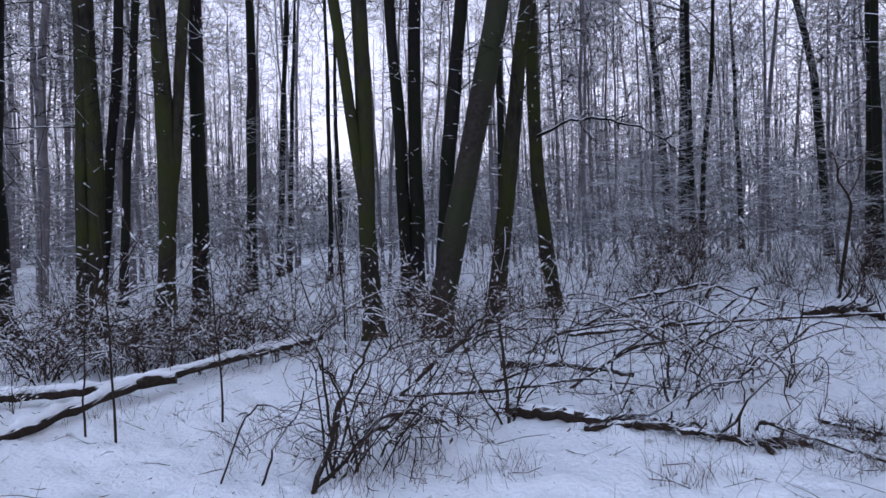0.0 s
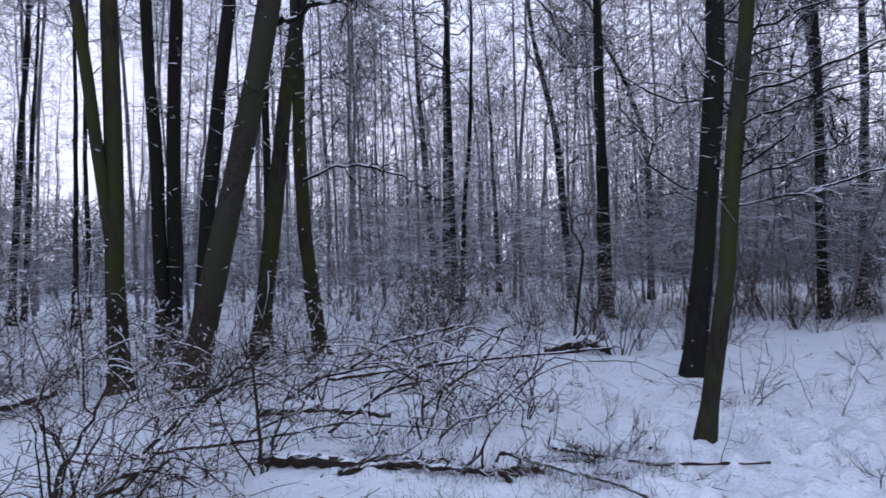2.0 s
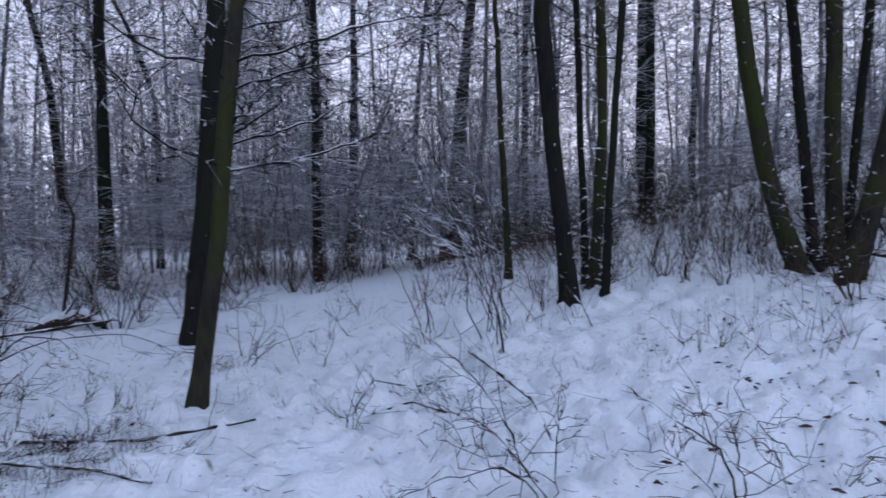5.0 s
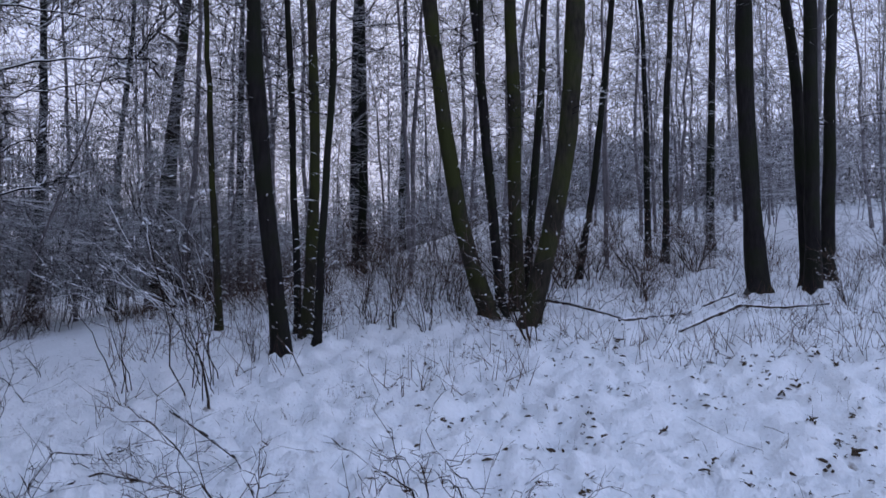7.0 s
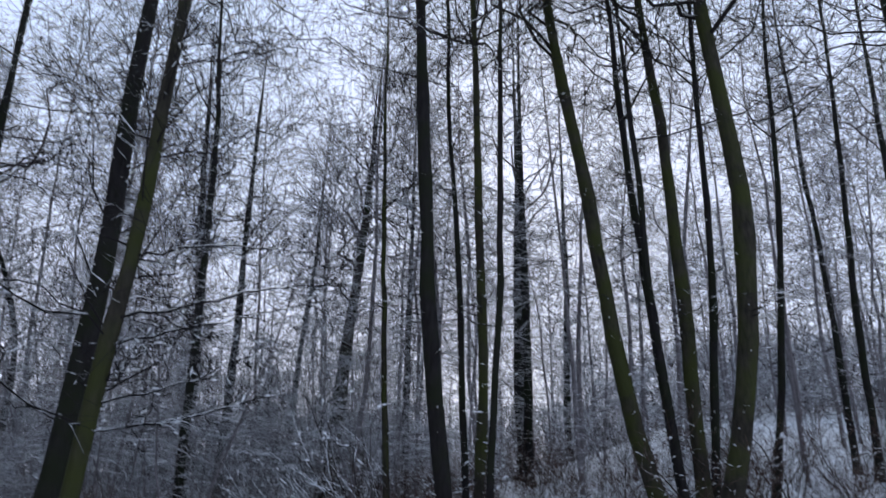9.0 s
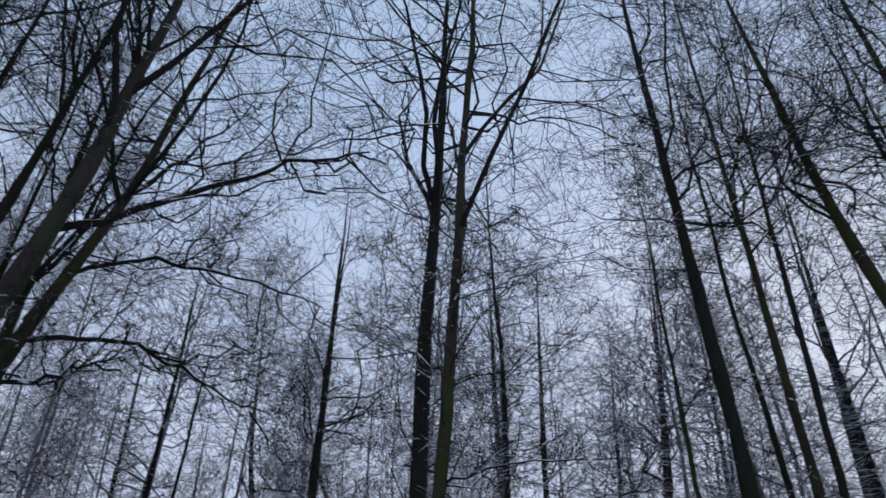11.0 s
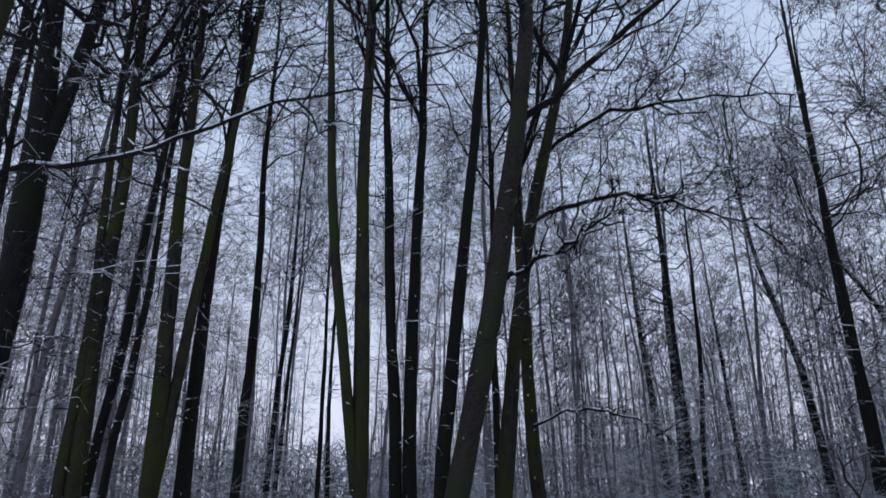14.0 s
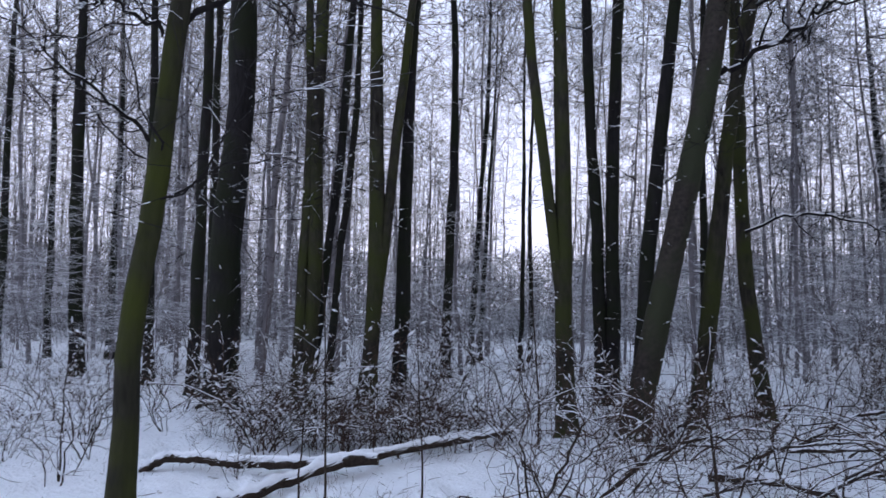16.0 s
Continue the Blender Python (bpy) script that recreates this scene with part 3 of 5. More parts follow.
tree(-3.63, 4.32, 0.098, 11, GREEN, [(0.03, 0.03, 1.9), (0.12, 0.1, 2.9), (0.17, 0.14, 3.92)], limbs=((0.028, (-3.43, 4.45, 3.75), (-3.15, 4.59, 4.0), (-2.83, 4.74, 4.11), (-2.49, 4.87, 4.23), (-2.13, 4.99, 4.42), (-1.74, 5.09, 4.73), (-1.31, 5.17, 5.02), (-0.65, 5.24, 5.17), (0.2, 5.3, 5.25)), (0.022, (-3.52, 4.4, 3.71), (-3.6, 4.25, 3.79), (-3.75, 3.96, 3.86), (-4.11, 3.68, 4.12)), (0.018, (-3.58, 4.37, 2.9), (-3.62, 4.29, 3), (-3.75, 3.96, 3.1), (-3.85, 3.73, 3.26), (-3.94, 3.5, 3.45))), low=5)
tree(-17.56, 16.44, 0.124, 19, DARK, [(-0.11, -0, 6.55), (-0.11, -0.02, 10.27)])
tree(-20.12, 20.96, 0.138, 19, DARK, [(-0.21, -0.1, 6.68), (-0.31, -0.2, 11.7)])
tree(-14.06, 15.58, 0.199, 19, DARK, [(-0.17, -0.07, 3.87), (-0.25, -0.14, 9.12)])
tree(-17.48, 20.91, 0.140, 18, DARK, [(-0.08, 0.01, 6.66), (-0.19, -0.09, 11.46)])
tree(-10.98, 14.39, 0.129, 19, DARK, [(-0.15, -0.06, 3.62), (-0.28, -0.15, 8.87)])
tree(9.98, 31.46, 0.195, 19, DARK, [(-0.3, 0.09, 5.4), (-0.67, 0.16, 10.67), (-0.82, 0.22, 18.62)])
tree(9.91, 29.37, 0.232, 20, DARK, [(0.05, -0.02, 5.8), (0.03, -0.04, 9.95), (0.12, -0.15, 10.71), (0.09, -0.06, 18.7)])
tree(8.45, 23.53, 0.099, 16, DARK, [(0.14, -0.05, 4), (0.36, -0.13, 5.8)])
tree(13.83, 33.24, 0.128, 17, DARK, [(-0.14, 0.06, 5.8), (-0.27, 0.11, 9.4)])
tree(14.24, 26.40, 0.178, 19, DARK, [(-0.36, 0.19, 6.7), (-1.25, 0.61, 11.42)])
tree(11.29, 18.88, 0.191, 20, DARK, [(0.08, -0.05, 4.3), (0.04, -0.02, 8.88)])
tree(15.82, 23.10, 0.133, 17, DARK, [(0.01, -0.01, 5.9), (-0.83, 0.55, 9.18), (-1.39, 0.89, 9.97)])
tree(4.24, 5.31, 0.082, 16, MOSSY, [(0.17, -0.14, 1.3), (0.3, -0.25, 2.9), (0.42, -0.3, 3.88), (0.48, -0.32, 5.64), (0.53, -0.37, 6.53), (0.66, -0.5, 10.08)], crown=0.34, low=7, whips=18, limbs=( (0.012, (4.5, 5.1, 2.02), (4.84, 4.68, 2.11), (5.16, 4.22, 2.23), (5.32, 3.91, 2.31)), (0.014, (4.58, 5.02, 2.98), (4.82, 4.62, 3.07), (5.02, 4.2, 3.19), (5.22, 3.75, 3.3), (5.38, 3.28, 3.3)), (0.012, (4.57, 5.04, 2.74), (5.18, 4.7, 3.0), (5.67, 4.43, 3.19), (6.17, 4.09, 3.4)), (0.011, (4.54, 5.06, 2.43), (4.72, 4.83, 2.71), (4.94, 4.53, 2.96)), (0.011, (4.53, 5.07, 2.25), (4.99, 4.82, 2.44), (5.3, 4.68, 2.6), (5.6, 4.52, 2.77)), (0.012, (4.63, 4.98, 3.54), (4.89, 4.54, 3.62), (5.14, 4.04, 3.58), (5.33, 3.55, 3.55))))
tree(6.24, 8.07, 0.155, 20, DARK, [(0.17, -0.13, 2), (0.31, -0.21, 4.72), (0.37, -0.23, 7.8), (0.47, -0.31, 10.38), (0.51, -0.34, 14.41)], low=8, whips=16)
tree(17.32, 16.62, 0.123, 19, DARK, [(0.01, -0.01, 5.4), (-0.21, 0.32, 9.51)])
tree(19.50, 17.20, 0.154, 19, DARK, [(0.14, -0.16, 5.6), (0.25, -0.16, 10)])
tree(24.01, 17.99, 0.142, 19, DARK, [(0.19, -0.25, 6.1), (0.49, -0.67, 10.8)])
tree(20.80, 13.87, 0.256, 18, SMOOTH, [(0.21, -0.32, 4.1), (0.48, -0.75, 8.5), (0.64, -1.02, 12.3)])
tree(12.30, 6.69, 0.066, 14, MOSSY, [(-0.05, 0.08, 2.6), (-0.07, 0.12, 5.0)])
tree(24.78, 13.03, 0.155, 19, DARK, [(0.02, -0.04, 5.2), (0.06, -0.12, 9.0)])
tree(25.57, 8.66, 0.234, 19, DARK, [(-0.01, 0.02, 3.7), (0.01, -0.03, 7.3)])
tree(30.86, 8.46, 0.164, 19, DARK, [(0.0, -0.01, 3.7), (0.04, -0.16, 7.8)])
tree(16.60, 15.92, 0.109, 18, DARK, [(0.06, -0.06, 4.1), (-0.03, 0.06, 7.98)])
tree(10.54, 4.60, 0.145, 20, DARK, [(-0.1, 0.23, 2.3), (-0.18, 0.39, 5.3), (-0.24, 0.52, 9.5)])
tree(12.00, 5.00, 0.067, 17, DARK, [(-0.03, 0.07, 3.3), (-0.07, 0.18, 6.3), (-0.12, 0.29, 10.4)])
tree(11.59, 4.69, 0.099, 19, MOSSY, [(0.06, -0.16, 2.5), (0.03, -0.07, 6.1), (0.01, -0.03, 10.1)])
tree(13.38, 1.82, 0.165, 20, MOSSY, [(-0.06, 0.42, 1.1), (-0.13, 0.79, 3.2), (-0.2, 1.13, 6.2), (-0.34, 1.7, 10.5)])
tree(13.90, 1.69, 0.100, 17, DARK, [(-0.03, 0.21, 2.6), (-0.07, 0.52, 6.4), (-0.09, 0.63, 9.4)])
tree(13.93, 1.39, 0.145, 20, MOSSY, [(-0.01, 0.07, 3.2), (-0.01, 0.13, 5.5), (-0.01, 0.14, 6.8), (-0.04, 0.39, 10.4)])
tree(12.95, 1.11, 0.195, 20, MOSSY, [(0.02, -0.32, 1.4), (0.04, -0.7, 3.6), (0.05, -0.88, 6.2), (0.04, -0.6, 9.6)])
tree(13.52, 1.60, 0.085, 16, DARK, [(0.05, 0.12, 1.2), (0.02, 0.3, 3.5), (-0.02, 0.42, 7.0)])
tree(14.15, 1.28, 0.085, 17, DARK, [(0.03, -0.1, 1.5), (0.05, -0.32, 4.0), (0.05, -0.42, 8.0)])
tree(11.15, 4.32, 0.070, 17, DARK, [(0.05, -0.12, 2.0), (0.12, -0.3, 5.0), (0.15, -0.38, 9.0)])
tree(18.00, 0.39, 0.092, 18, DARK, [(0.0, -0.46, 3.2), (-0.0, -0.94, 7.8)])
tree(21.95, -1.47, 0.095, 18, DARK, [(-0.0, -0.02, 4.1), (0.01, 0.13, 8.2)])
tree(20.92, -1.88, 0.099, 19, DARK, [(-0.01, -0.11, 4.0), (-0.04, -0.36, 8.4)])
tree(23.75, -3.43, 0.133, 19, DARK, [(-0.02, -0.13, 5.0), (-0.03, -0.23, 9.1)])
tree(15.68, -3.20, 0.205, 20, DARK, [(0.03, 0.15, 3.0), (0.03, 0.14, 6.8)])
tree(16.44, -4.32, 0.127, 19, DARK, [(0.04, 0.15, 4.7), (0.11, 0.44, 7.0)])
tree(15.93, -4.29, 0.156, 20, DARK, [(-0.01, -0.04, 3.5), (-0.04, -0.13, 6.7)])
tree(17.31, -4.94, 0.142, 19, DARK, [(-0.02, -0.07, 3.5), (-0.05, -0.17, 7.0)])
tree(21.76, 14.22, 0.164, 18, DARK, [(0.24, -0.37, 7.5), (0.49, -0.78, 12.3)])
tree(16.67, 15.85, 0.109, 18, DARK, [(-0.03, 0.03, 6.5), (-0.22, 0.33, 10.22)])
tree(17.93, 15.96, 0.133, 18, DARK, [(0.29, -0.33, 6.9), (0.3, -0.21, 10.11)])
tree(20.89, 6.91, 0.156, 18, DARK, [(0.02, -0.07, 6.5), (0.03, -0.09, 9.7)])
tree(13.01, 12.44, 0.114, 19, DARK, [(0.06, 0.05, 10.54), (-0.12, 0.23, 12.72)])
tree(10.40, 17.08, 0.118, 18, DARK, [(-0.06, 0.05, 10.72), (0.08, -0.02, 15.54)])
tree(7.91, 22.66, 0.123, 17, DARK, [(-0.15, 0.02, 10.66), (-0.14, 0.02, 15.26)])


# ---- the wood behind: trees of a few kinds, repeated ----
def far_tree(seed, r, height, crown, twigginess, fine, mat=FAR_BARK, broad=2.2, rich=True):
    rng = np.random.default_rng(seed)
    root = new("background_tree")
    tagged(root, "slim bare tree with snowy twigs deep in the wood, colours paled for haze", "tree", "background trees")
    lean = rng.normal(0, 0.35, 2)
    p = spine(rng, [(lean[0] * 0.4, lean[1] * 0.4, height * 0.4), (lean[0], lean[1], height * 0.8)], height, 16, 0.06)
    # trunk and crown both wear colours that carry the haze of distance
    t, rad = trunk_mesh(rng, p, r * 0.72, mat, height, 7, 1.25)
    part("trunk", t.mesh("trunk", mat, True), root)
    wood = Tubes()
    count = int(46 * twigginess)
    h = np.sort(crown + (0.99 - crown) * rng.random(count) ** 0.72) * height
    c = np.stack([np.interp(h, p[:, 2], p[:, k]) for k in range(3)], 1)
    a = np.arange(count) * 2.4 + rng.uniform(0, 3, count)
    tilt = np.radians(rng.uniform(-4, 26, count) + 34 * (h / height) ** 3)
    d = np.stack([np.cos(a) * np.cos(tilt), np.sin(a) * np.cos(tilt), np.sin(tilt)], 1)
    length = (0.5 + broad * np.sqrt(1 - (h / height) ** 3)) * rng.uniform(0.45, 1.15, count)
    lb = shoots(rng, c, d, rng.uniform(-0.3, 0.2, count), length, 5 if rich else 4, wiggle=0.45)
    lr = np.clip(np.interp(h, p[:, 2], rad) * 0.2, fine, 0.022)
    wood.add(lb, lr[:, None] * np.linspace(1, 0.2, lb.shape[1]), 3)
    branching(rng, wood, None, lb, lr, 4 if rich else 3, 3, 0.62, fine * 0.66, points=3, hang=0.1, steep=0.25, wavy=0.6, longest=1.3, grow=(0.45, 1.0))
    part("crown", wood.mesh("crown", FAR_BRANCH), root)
    return root


def sapling(seed, height, fine, stems=2, twig=None, label="thin leafless sapling with level snow-covered twigs", n=24):
    """A thin many-stemmed young tree, its twigs level and white with snow."""
    rng = np.random.default_rng(seed)
    root = new("sapling")
    tagged(root, label, "sapling", "undergrowth saplings")
    a = rng.uniform(0, 6.3, stems)
    start = np.stack([np.cos(a), np.sin(a), np.zeros(stems)], 1) * rng.uniform(0.05, 0.5, (stems, 1))
    d = np.stack([np.cos(a) * 0.22, np.sin(a) * 0.22, np.ones(stems)], 1) + rng.normal(0, 0.08, (stems, 3))
    length = height * rng.uniform(0.65, 1.0, stems)
    st = shoots(rng, start, d, np.zeros(stems), length, 8, wiggle=0.25)
    st[:, 0, 2] = -0.05
    rs = 0.0026 * length
    stem = Tubes()
    stem.add(st, rs[:, None] * np.linspace(1, 0.15, 8), 5)
    # the stem too has the bark colour paled for haze
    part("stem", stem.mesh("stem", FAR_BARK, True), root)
    wood = Tubes()
    own = np.repeat(np.arange(stems), n)
    s = rng.uniform(0.12, 0.98, len(own))
    c, dd = at_share(st[own], s)
    b = rng.uniform(0, 6.3, len(own))
    out = np.stack([np.cos(b), np.sin(b), rng.uniform(-0.05, 0.45, len(own))], 1)
    lb = shoots(rng, c, out, rng.uniform(-0.1, 0.15, len(own)), rng.uniform(0.6, 1.8, len(own)) * (1.15 - 0.6 * s) * height / 6, 4, wiggle=0.28)
    wood.add(lb, np.full((len(lb), 1), fine * 1.5) * np.array([1, 0.8, 0.6, 0.25]), 3)
    branching(rng, wood, None, lb, np.full(len(lb), fine * 1.5), 3, 3, 0.7, fine * 0.85, points=2, steep=0.22, hang=0.08, grow=(0.5, 1.1))
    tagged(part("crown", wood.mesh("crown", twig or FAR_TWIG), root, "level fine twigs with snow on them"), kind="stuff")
    return root


def free(x, y, gap):
    return all((x - a) ** 2 + (y - b) ** 2 > gap * gap for a, b in TRUNKS)


def scatter(rng, kinds, count, near, far, gap, allowed, size=(0.8, 1.15), tilt=3.5):
    """Puts copies of kinds on the ground between two distances, the kinds themselves first."""
    made, tries = 0, 0
    fresh = list(kinds)
    while made < count and tries < count * 40:
        tries += 1
        d = math.sqrt(rng.uniform(near * near, far * far))
        a = radians(rng.uniform(-122, 58))
        x, y = -d * math.sin(a), d * math.cos(a)
        if not allowed(d, math.degrees(a)) or not free(x, y, gap):
            continue
        TRUNKS.append((x, y))
        k = rng.uniform(*size)
        m = pose(x, y, ground_z(x, y) - 0.04, rng.uniform(-tilt, tilt), rng.uniform(-tilt, tilt), rng.uniform(0, 360)) @ Matrix.Scale(k, 4)
        if fresh:
            fresh.pop(0).matrix_basis = m
        else:
            copy_thing(kinds[made % len(kinds)], m)
        made += 1


def in_wood(d, a):
    """Outside the snowy clearing and the bank beside it."""
    if -92 < a < -36:
        return d > 19
    return d > (15 if a > -36 else 17)


def thin_out(d, a):
    """As in_wood, and open where the sky shows through."""
    if -12 < a < 12:
        return d > 20 and not 5 < a < 10 and hash_share(d, a) < 0.75
    return in_wood(d, a)


def hash_share(d, a):
    return abs(noise.noise((d * 3.7, a * 2.3, 0.5))) * 2 % 1


def behind_clearing(d, a):
    return -66 < a < -6 and d > 17 + max(0.0, min(8.0, a + 30) * 0.9)


layout = np.random.default_rng(41)
nearer = [far_tree(i, r, h, c, 1.0, 0.010) for i, r, h, c in ((1, 0.10, 17, 0.32), (2, 0.08, 15, 0.22), (3, 0.13, 18, 0.38), (4, 0.07, 14, 0.2))]
farther = [far_tree(i, r, h, c, 1.0, 0.024, rich=False, broad=2.6) for i, r, h, c in ((5, 0.12, 17, 0.3), (6, 0.10, 15, 0.2), (7, 0.14, 18, 0.35), (8, 0.08, 13, 0.2))]
scatter(layout, nearer, 38, 16, 34, 1.3, thin_out)
scatter(layout, farther, 54, 32, 68, 1.4, thin_out)


def airy_wood(d, a):
    return -10 < a < 54 and not 5.5 < a < 9.5


scatter(layout, [far_tree(i, r, h, c, 1.3, 0.0145, rich=False, broad=2.8) for i, r, h, c in ((21, 0.11, 18, 0.3), (22, 0.09, 16, 0.24), (23, 0.12, 20, 0.34))], 30, 24, 48, 1.3, airy_wood)
dense = [far_tree(i, r, h, c, 1.8, 0.016, broad=2.8) for i, r, h, c in ((11, 0.10, 16, 0.2), (12, 0.12, 18, 0.24), (13, 0.08, 14, 0.16))]
scatter(layout, dense, 32, 17, 42, 1.2, behind_clearing)


def high_crowns(d, a):
    return -66 < a < -16


scatter(layout, [far_tree(i, r, h, c, 1.9, 0.014, broad=2.7) for i, r, h, c in ((51, 0.10, 20, 0.5), (52, 0.12, 22, 0.52), (53, 0.09, 18, 0.46))], 13, 22, 42, 1.3, high_crowns)


def twiggy_back(d, a):
    return 13 < a < 53 or -36 < a < -15


scatter(layout, [far_tree(i, r, h, c, 1.7, 0.015, broad=2.8) for i, r, h, c in ((54, 0.09, 14, 0.16), (55, 0.10, 16, 0.2))], 15, 26, 52, 1.2, twiggy_back)


def under_open_sky(d, a):
    return -13 < a < 16 and not 7 < a < 10.5


scatter(layout, [far_tree(i, r, h, c, 1.7, 0.010, broad=2.9) for i, r, h, c in ((24, 0.09, 20, 0.5), (25, 0.08, 18, 0.45))], 20, 19, 38, 1.5, under_open_sky)


def bank_wood(d, a):
    return -116 < a < -58 and d > 19


scatter(layout, [far_tree(i, r, h, c, 1.5, 0.013, broad=2.6) for i, r, h, c in ((17, 0.10, 14.5, 0.2), (18, 0.08, 12.5, 0.14), (19, 0.12, 15.5, 0.25))], 46, 19, 44, 1.2, bank_wood)


def deep_wood(d, a):
    return 18 < a < 54 and d > 16


scatter(layout, [far_tree(i, r, h, c, 1.1, 0.013, broad=2.6) for i, r, h, c in ((14, 0.10, 17, 0.3), (15, 0.08, 16, 0.25), (16, 0.13, 18, 0.35))], 38, 16, 46, 1.2, deep_wood)


def in_thicket(d, a):
    if a < -88:
        return d > 20
    if -88 < a < -36:
        return d > 17
    if a > -8:
        return d > 17
    return d > 15


scatter(layout, [sapling(20 + i, h, 0.0048) for i, h in enumerate((4.5, 6, 7.5, 3.5))], 105, 14, 26, 0.7, in_thicket)
scatter(layout, [sapling(30 + i, h, 0.008, 2) for i, h in enumerate((5, 7, 8.5, 6))], 96, 24, 48, 0.8, in_thicket)


def dull_thicket(d, a):
    return -64 < a < -33 and d > 17 + max(0.0, a + 40) * 0.3


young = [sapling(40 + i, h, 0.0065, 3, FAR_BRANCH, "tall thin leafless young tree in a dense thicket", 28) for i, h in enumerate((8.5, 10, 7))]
scatter(layout, young, 44, 17, 30, 0.6, dull_thicket)


def slope_of(x, y):
    return np.array([slope(u, v) for u, v in zip(x, y)])


def far_woods():
    """The closed edge of the wood in the distance, all round."""
    rng = np.random.default_rng(77)
    t = Tubes()
    n = 2600
    a = np.where(np.arange(n) < 2000, np.radians(rng.uniform(-60, 125, n)), np.radians(rng.uniform(125, 300, n)))
    d = np.sqrt(rng.uniform(52 ** 2, 96 ** 2, n))
    x, y = d * np.sin(a), d * np.cos(a)
    z = np.array([ground_z(*p) for p in zip(x, y)])
    h = np.where(np.abs(np.degrees(a) + 8.5) < 2, rng.uniform(4, 8, n), np.where(np.abs(np.degrees(a) - 80) < 28, rng.uniform(5, 11, n), rng.uniform(9, 20, n)))
    foot = np.stack([x, y, z - 0.2], 1)
    top = foot + np.stack([rng.normal(0, 0.6, n), rng.normal(0, 0.6, n), h], 1)
    st = np.stack([foot, (foot + top) / 2 + rng.normal(0, 0.2, (n, 3)) * (1, 1, 0), top], 1)
    t.add(st, rng.uniform(0.03, 0.09, n)[:, None] * np.array([1, 0.7, 0.15]), 3)
    own = np.repeat(np.arange(n), 30)
    s = rng.uniform(0.03, 1, len(own)) ** 1.15
    c, _ = at_share(st[own], s)
    b = rng.uniform(0, 6.3, len(own))
    out = np.stack([np.cos(b), np.sin(b), rng.uniform(-0.1, 0.9, len(own))], 1)
    tw = shoots(rng, c, out, np.zeros(len(own)), rng.uniform(0.8, 2.6, len(own)), 2)
    t.spikes(tw[:, 0], tw[:, 1], 0.026)
    n = 40000
    a, d = rng.uniform(-2.2, 1.1, n), rng.uniform(44, 60, n)
    x, y = -d * np.sin(a), d * np.cos(a)
    z = slope_of(x, y) + np.interp(np.degrees(a), [-75, -45], [4.6, 5.5]) * rng.random(n) ** 1.2
    c = np.stack([x, y, z], 1)
    b = rng.uniform(0, 6.3, n)
    out = np.stack([np.cos(b), np.sin(b), rng.uniform(-0.2, 1.2, n)], 1)
    tw = shoots(rng, c, out, np.zeros(n), rng.uniform(0.7, 2.0, n), 2)
    t.spikes(tw[:, 0], tw[:, 1], 0.046)
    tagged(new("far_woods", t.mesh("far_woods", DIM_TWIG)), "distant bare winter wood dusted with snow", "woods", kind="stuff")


far_woods()


# ---- undergrowth near by ----
def shrub(seed, stems, height, spread, subs, twigs, lump, name="shrub", label="leafless shrub with snow pads on its twigs", fine=0.0035, arch=0.25, thick=1.0, leaves=0, bare=0.12, wild=0.3, pads=0.034, twig=TWIG):
    rng = np.random.default_rng(seed)
    root = new(name)
    tagged(root, label, "shrub")
    a = rng.uniform(0, 6.3, stems)
    start = np.stack([np.cos(a), np.sin(a), np.zeros(stems)], 1) * rng.uniform(0.02, 0.12 + 0.1 * spread, (stems, 1))
    out = rng.uniform(0.3, 1.0, stems) * spread
    d = np.stack([np.cos(a) * out, np.sin(a) * out, rng.uniform(0.55, 1.0, stems)], 1)
    length = height * rng.uniform(0.6, 1.15, stems) * np.sqrt(1 + out ** 2)
    st = shoots(rng, start, d, np.full(stems, -arch) * out, length, 9, wiggle=wild)
    st[:, 0, 2] = -0.06
    rs = thick * 0.0075 * length ** 0.7
    wood, snow = Tubes(), Tubes()
    for i in range(stems):
        stem = Tubes()
        stem.add(st[i:i + 1], (rs[i] * np.linspace(1, 0.25, 9))[None], 4)
        part("stem", stem.mesh("stem", DEADWOOD, True), root)
    side = branching(rng, wood, snow, st, rs, subs, twigs, 0.5, fine, lump, pads, bare=bare)
    top = tagged(part("crown", wood.mesh("crown", twig), root, "fine bare twigs"), kind="stuff")
    if snow.v:
        tagged(part("snow", snow.mesh("snow", SNOW, True), top, "small pads of snow on the twigs"), kind="stuff")
    if leaves:
        own = rng.integers(0, len(side), leaves)
        c, dd = at_share(side[own], rng.uniform(0.3, 1, leaves))
        e = rng.normal(0, 1, (leaves, 3)) * 0.012
        f = rng.normal(0, 1, (leaves, 3)) * 0.009
        v = np.stack([c, c + e + f, c + 2 * e, c + e - f], 1).reshape(-1, 3) - (0, 0, 0.012)
        tagged(part("leaves", mesh_of("leaves", v, np.arange(leaves * 4).reshape(-1, 4), [LITTER]), root, "few withered brown leaves"), kind="stuff")
    return root


def place(ob, x, y, turn=0.0, size=1.0):
    ob.matrix_basis = pose(x, y, ground_z(x, y) - 0.02, 0, 0, turn) @ Matrix.Scale(size, 4)
    return ob


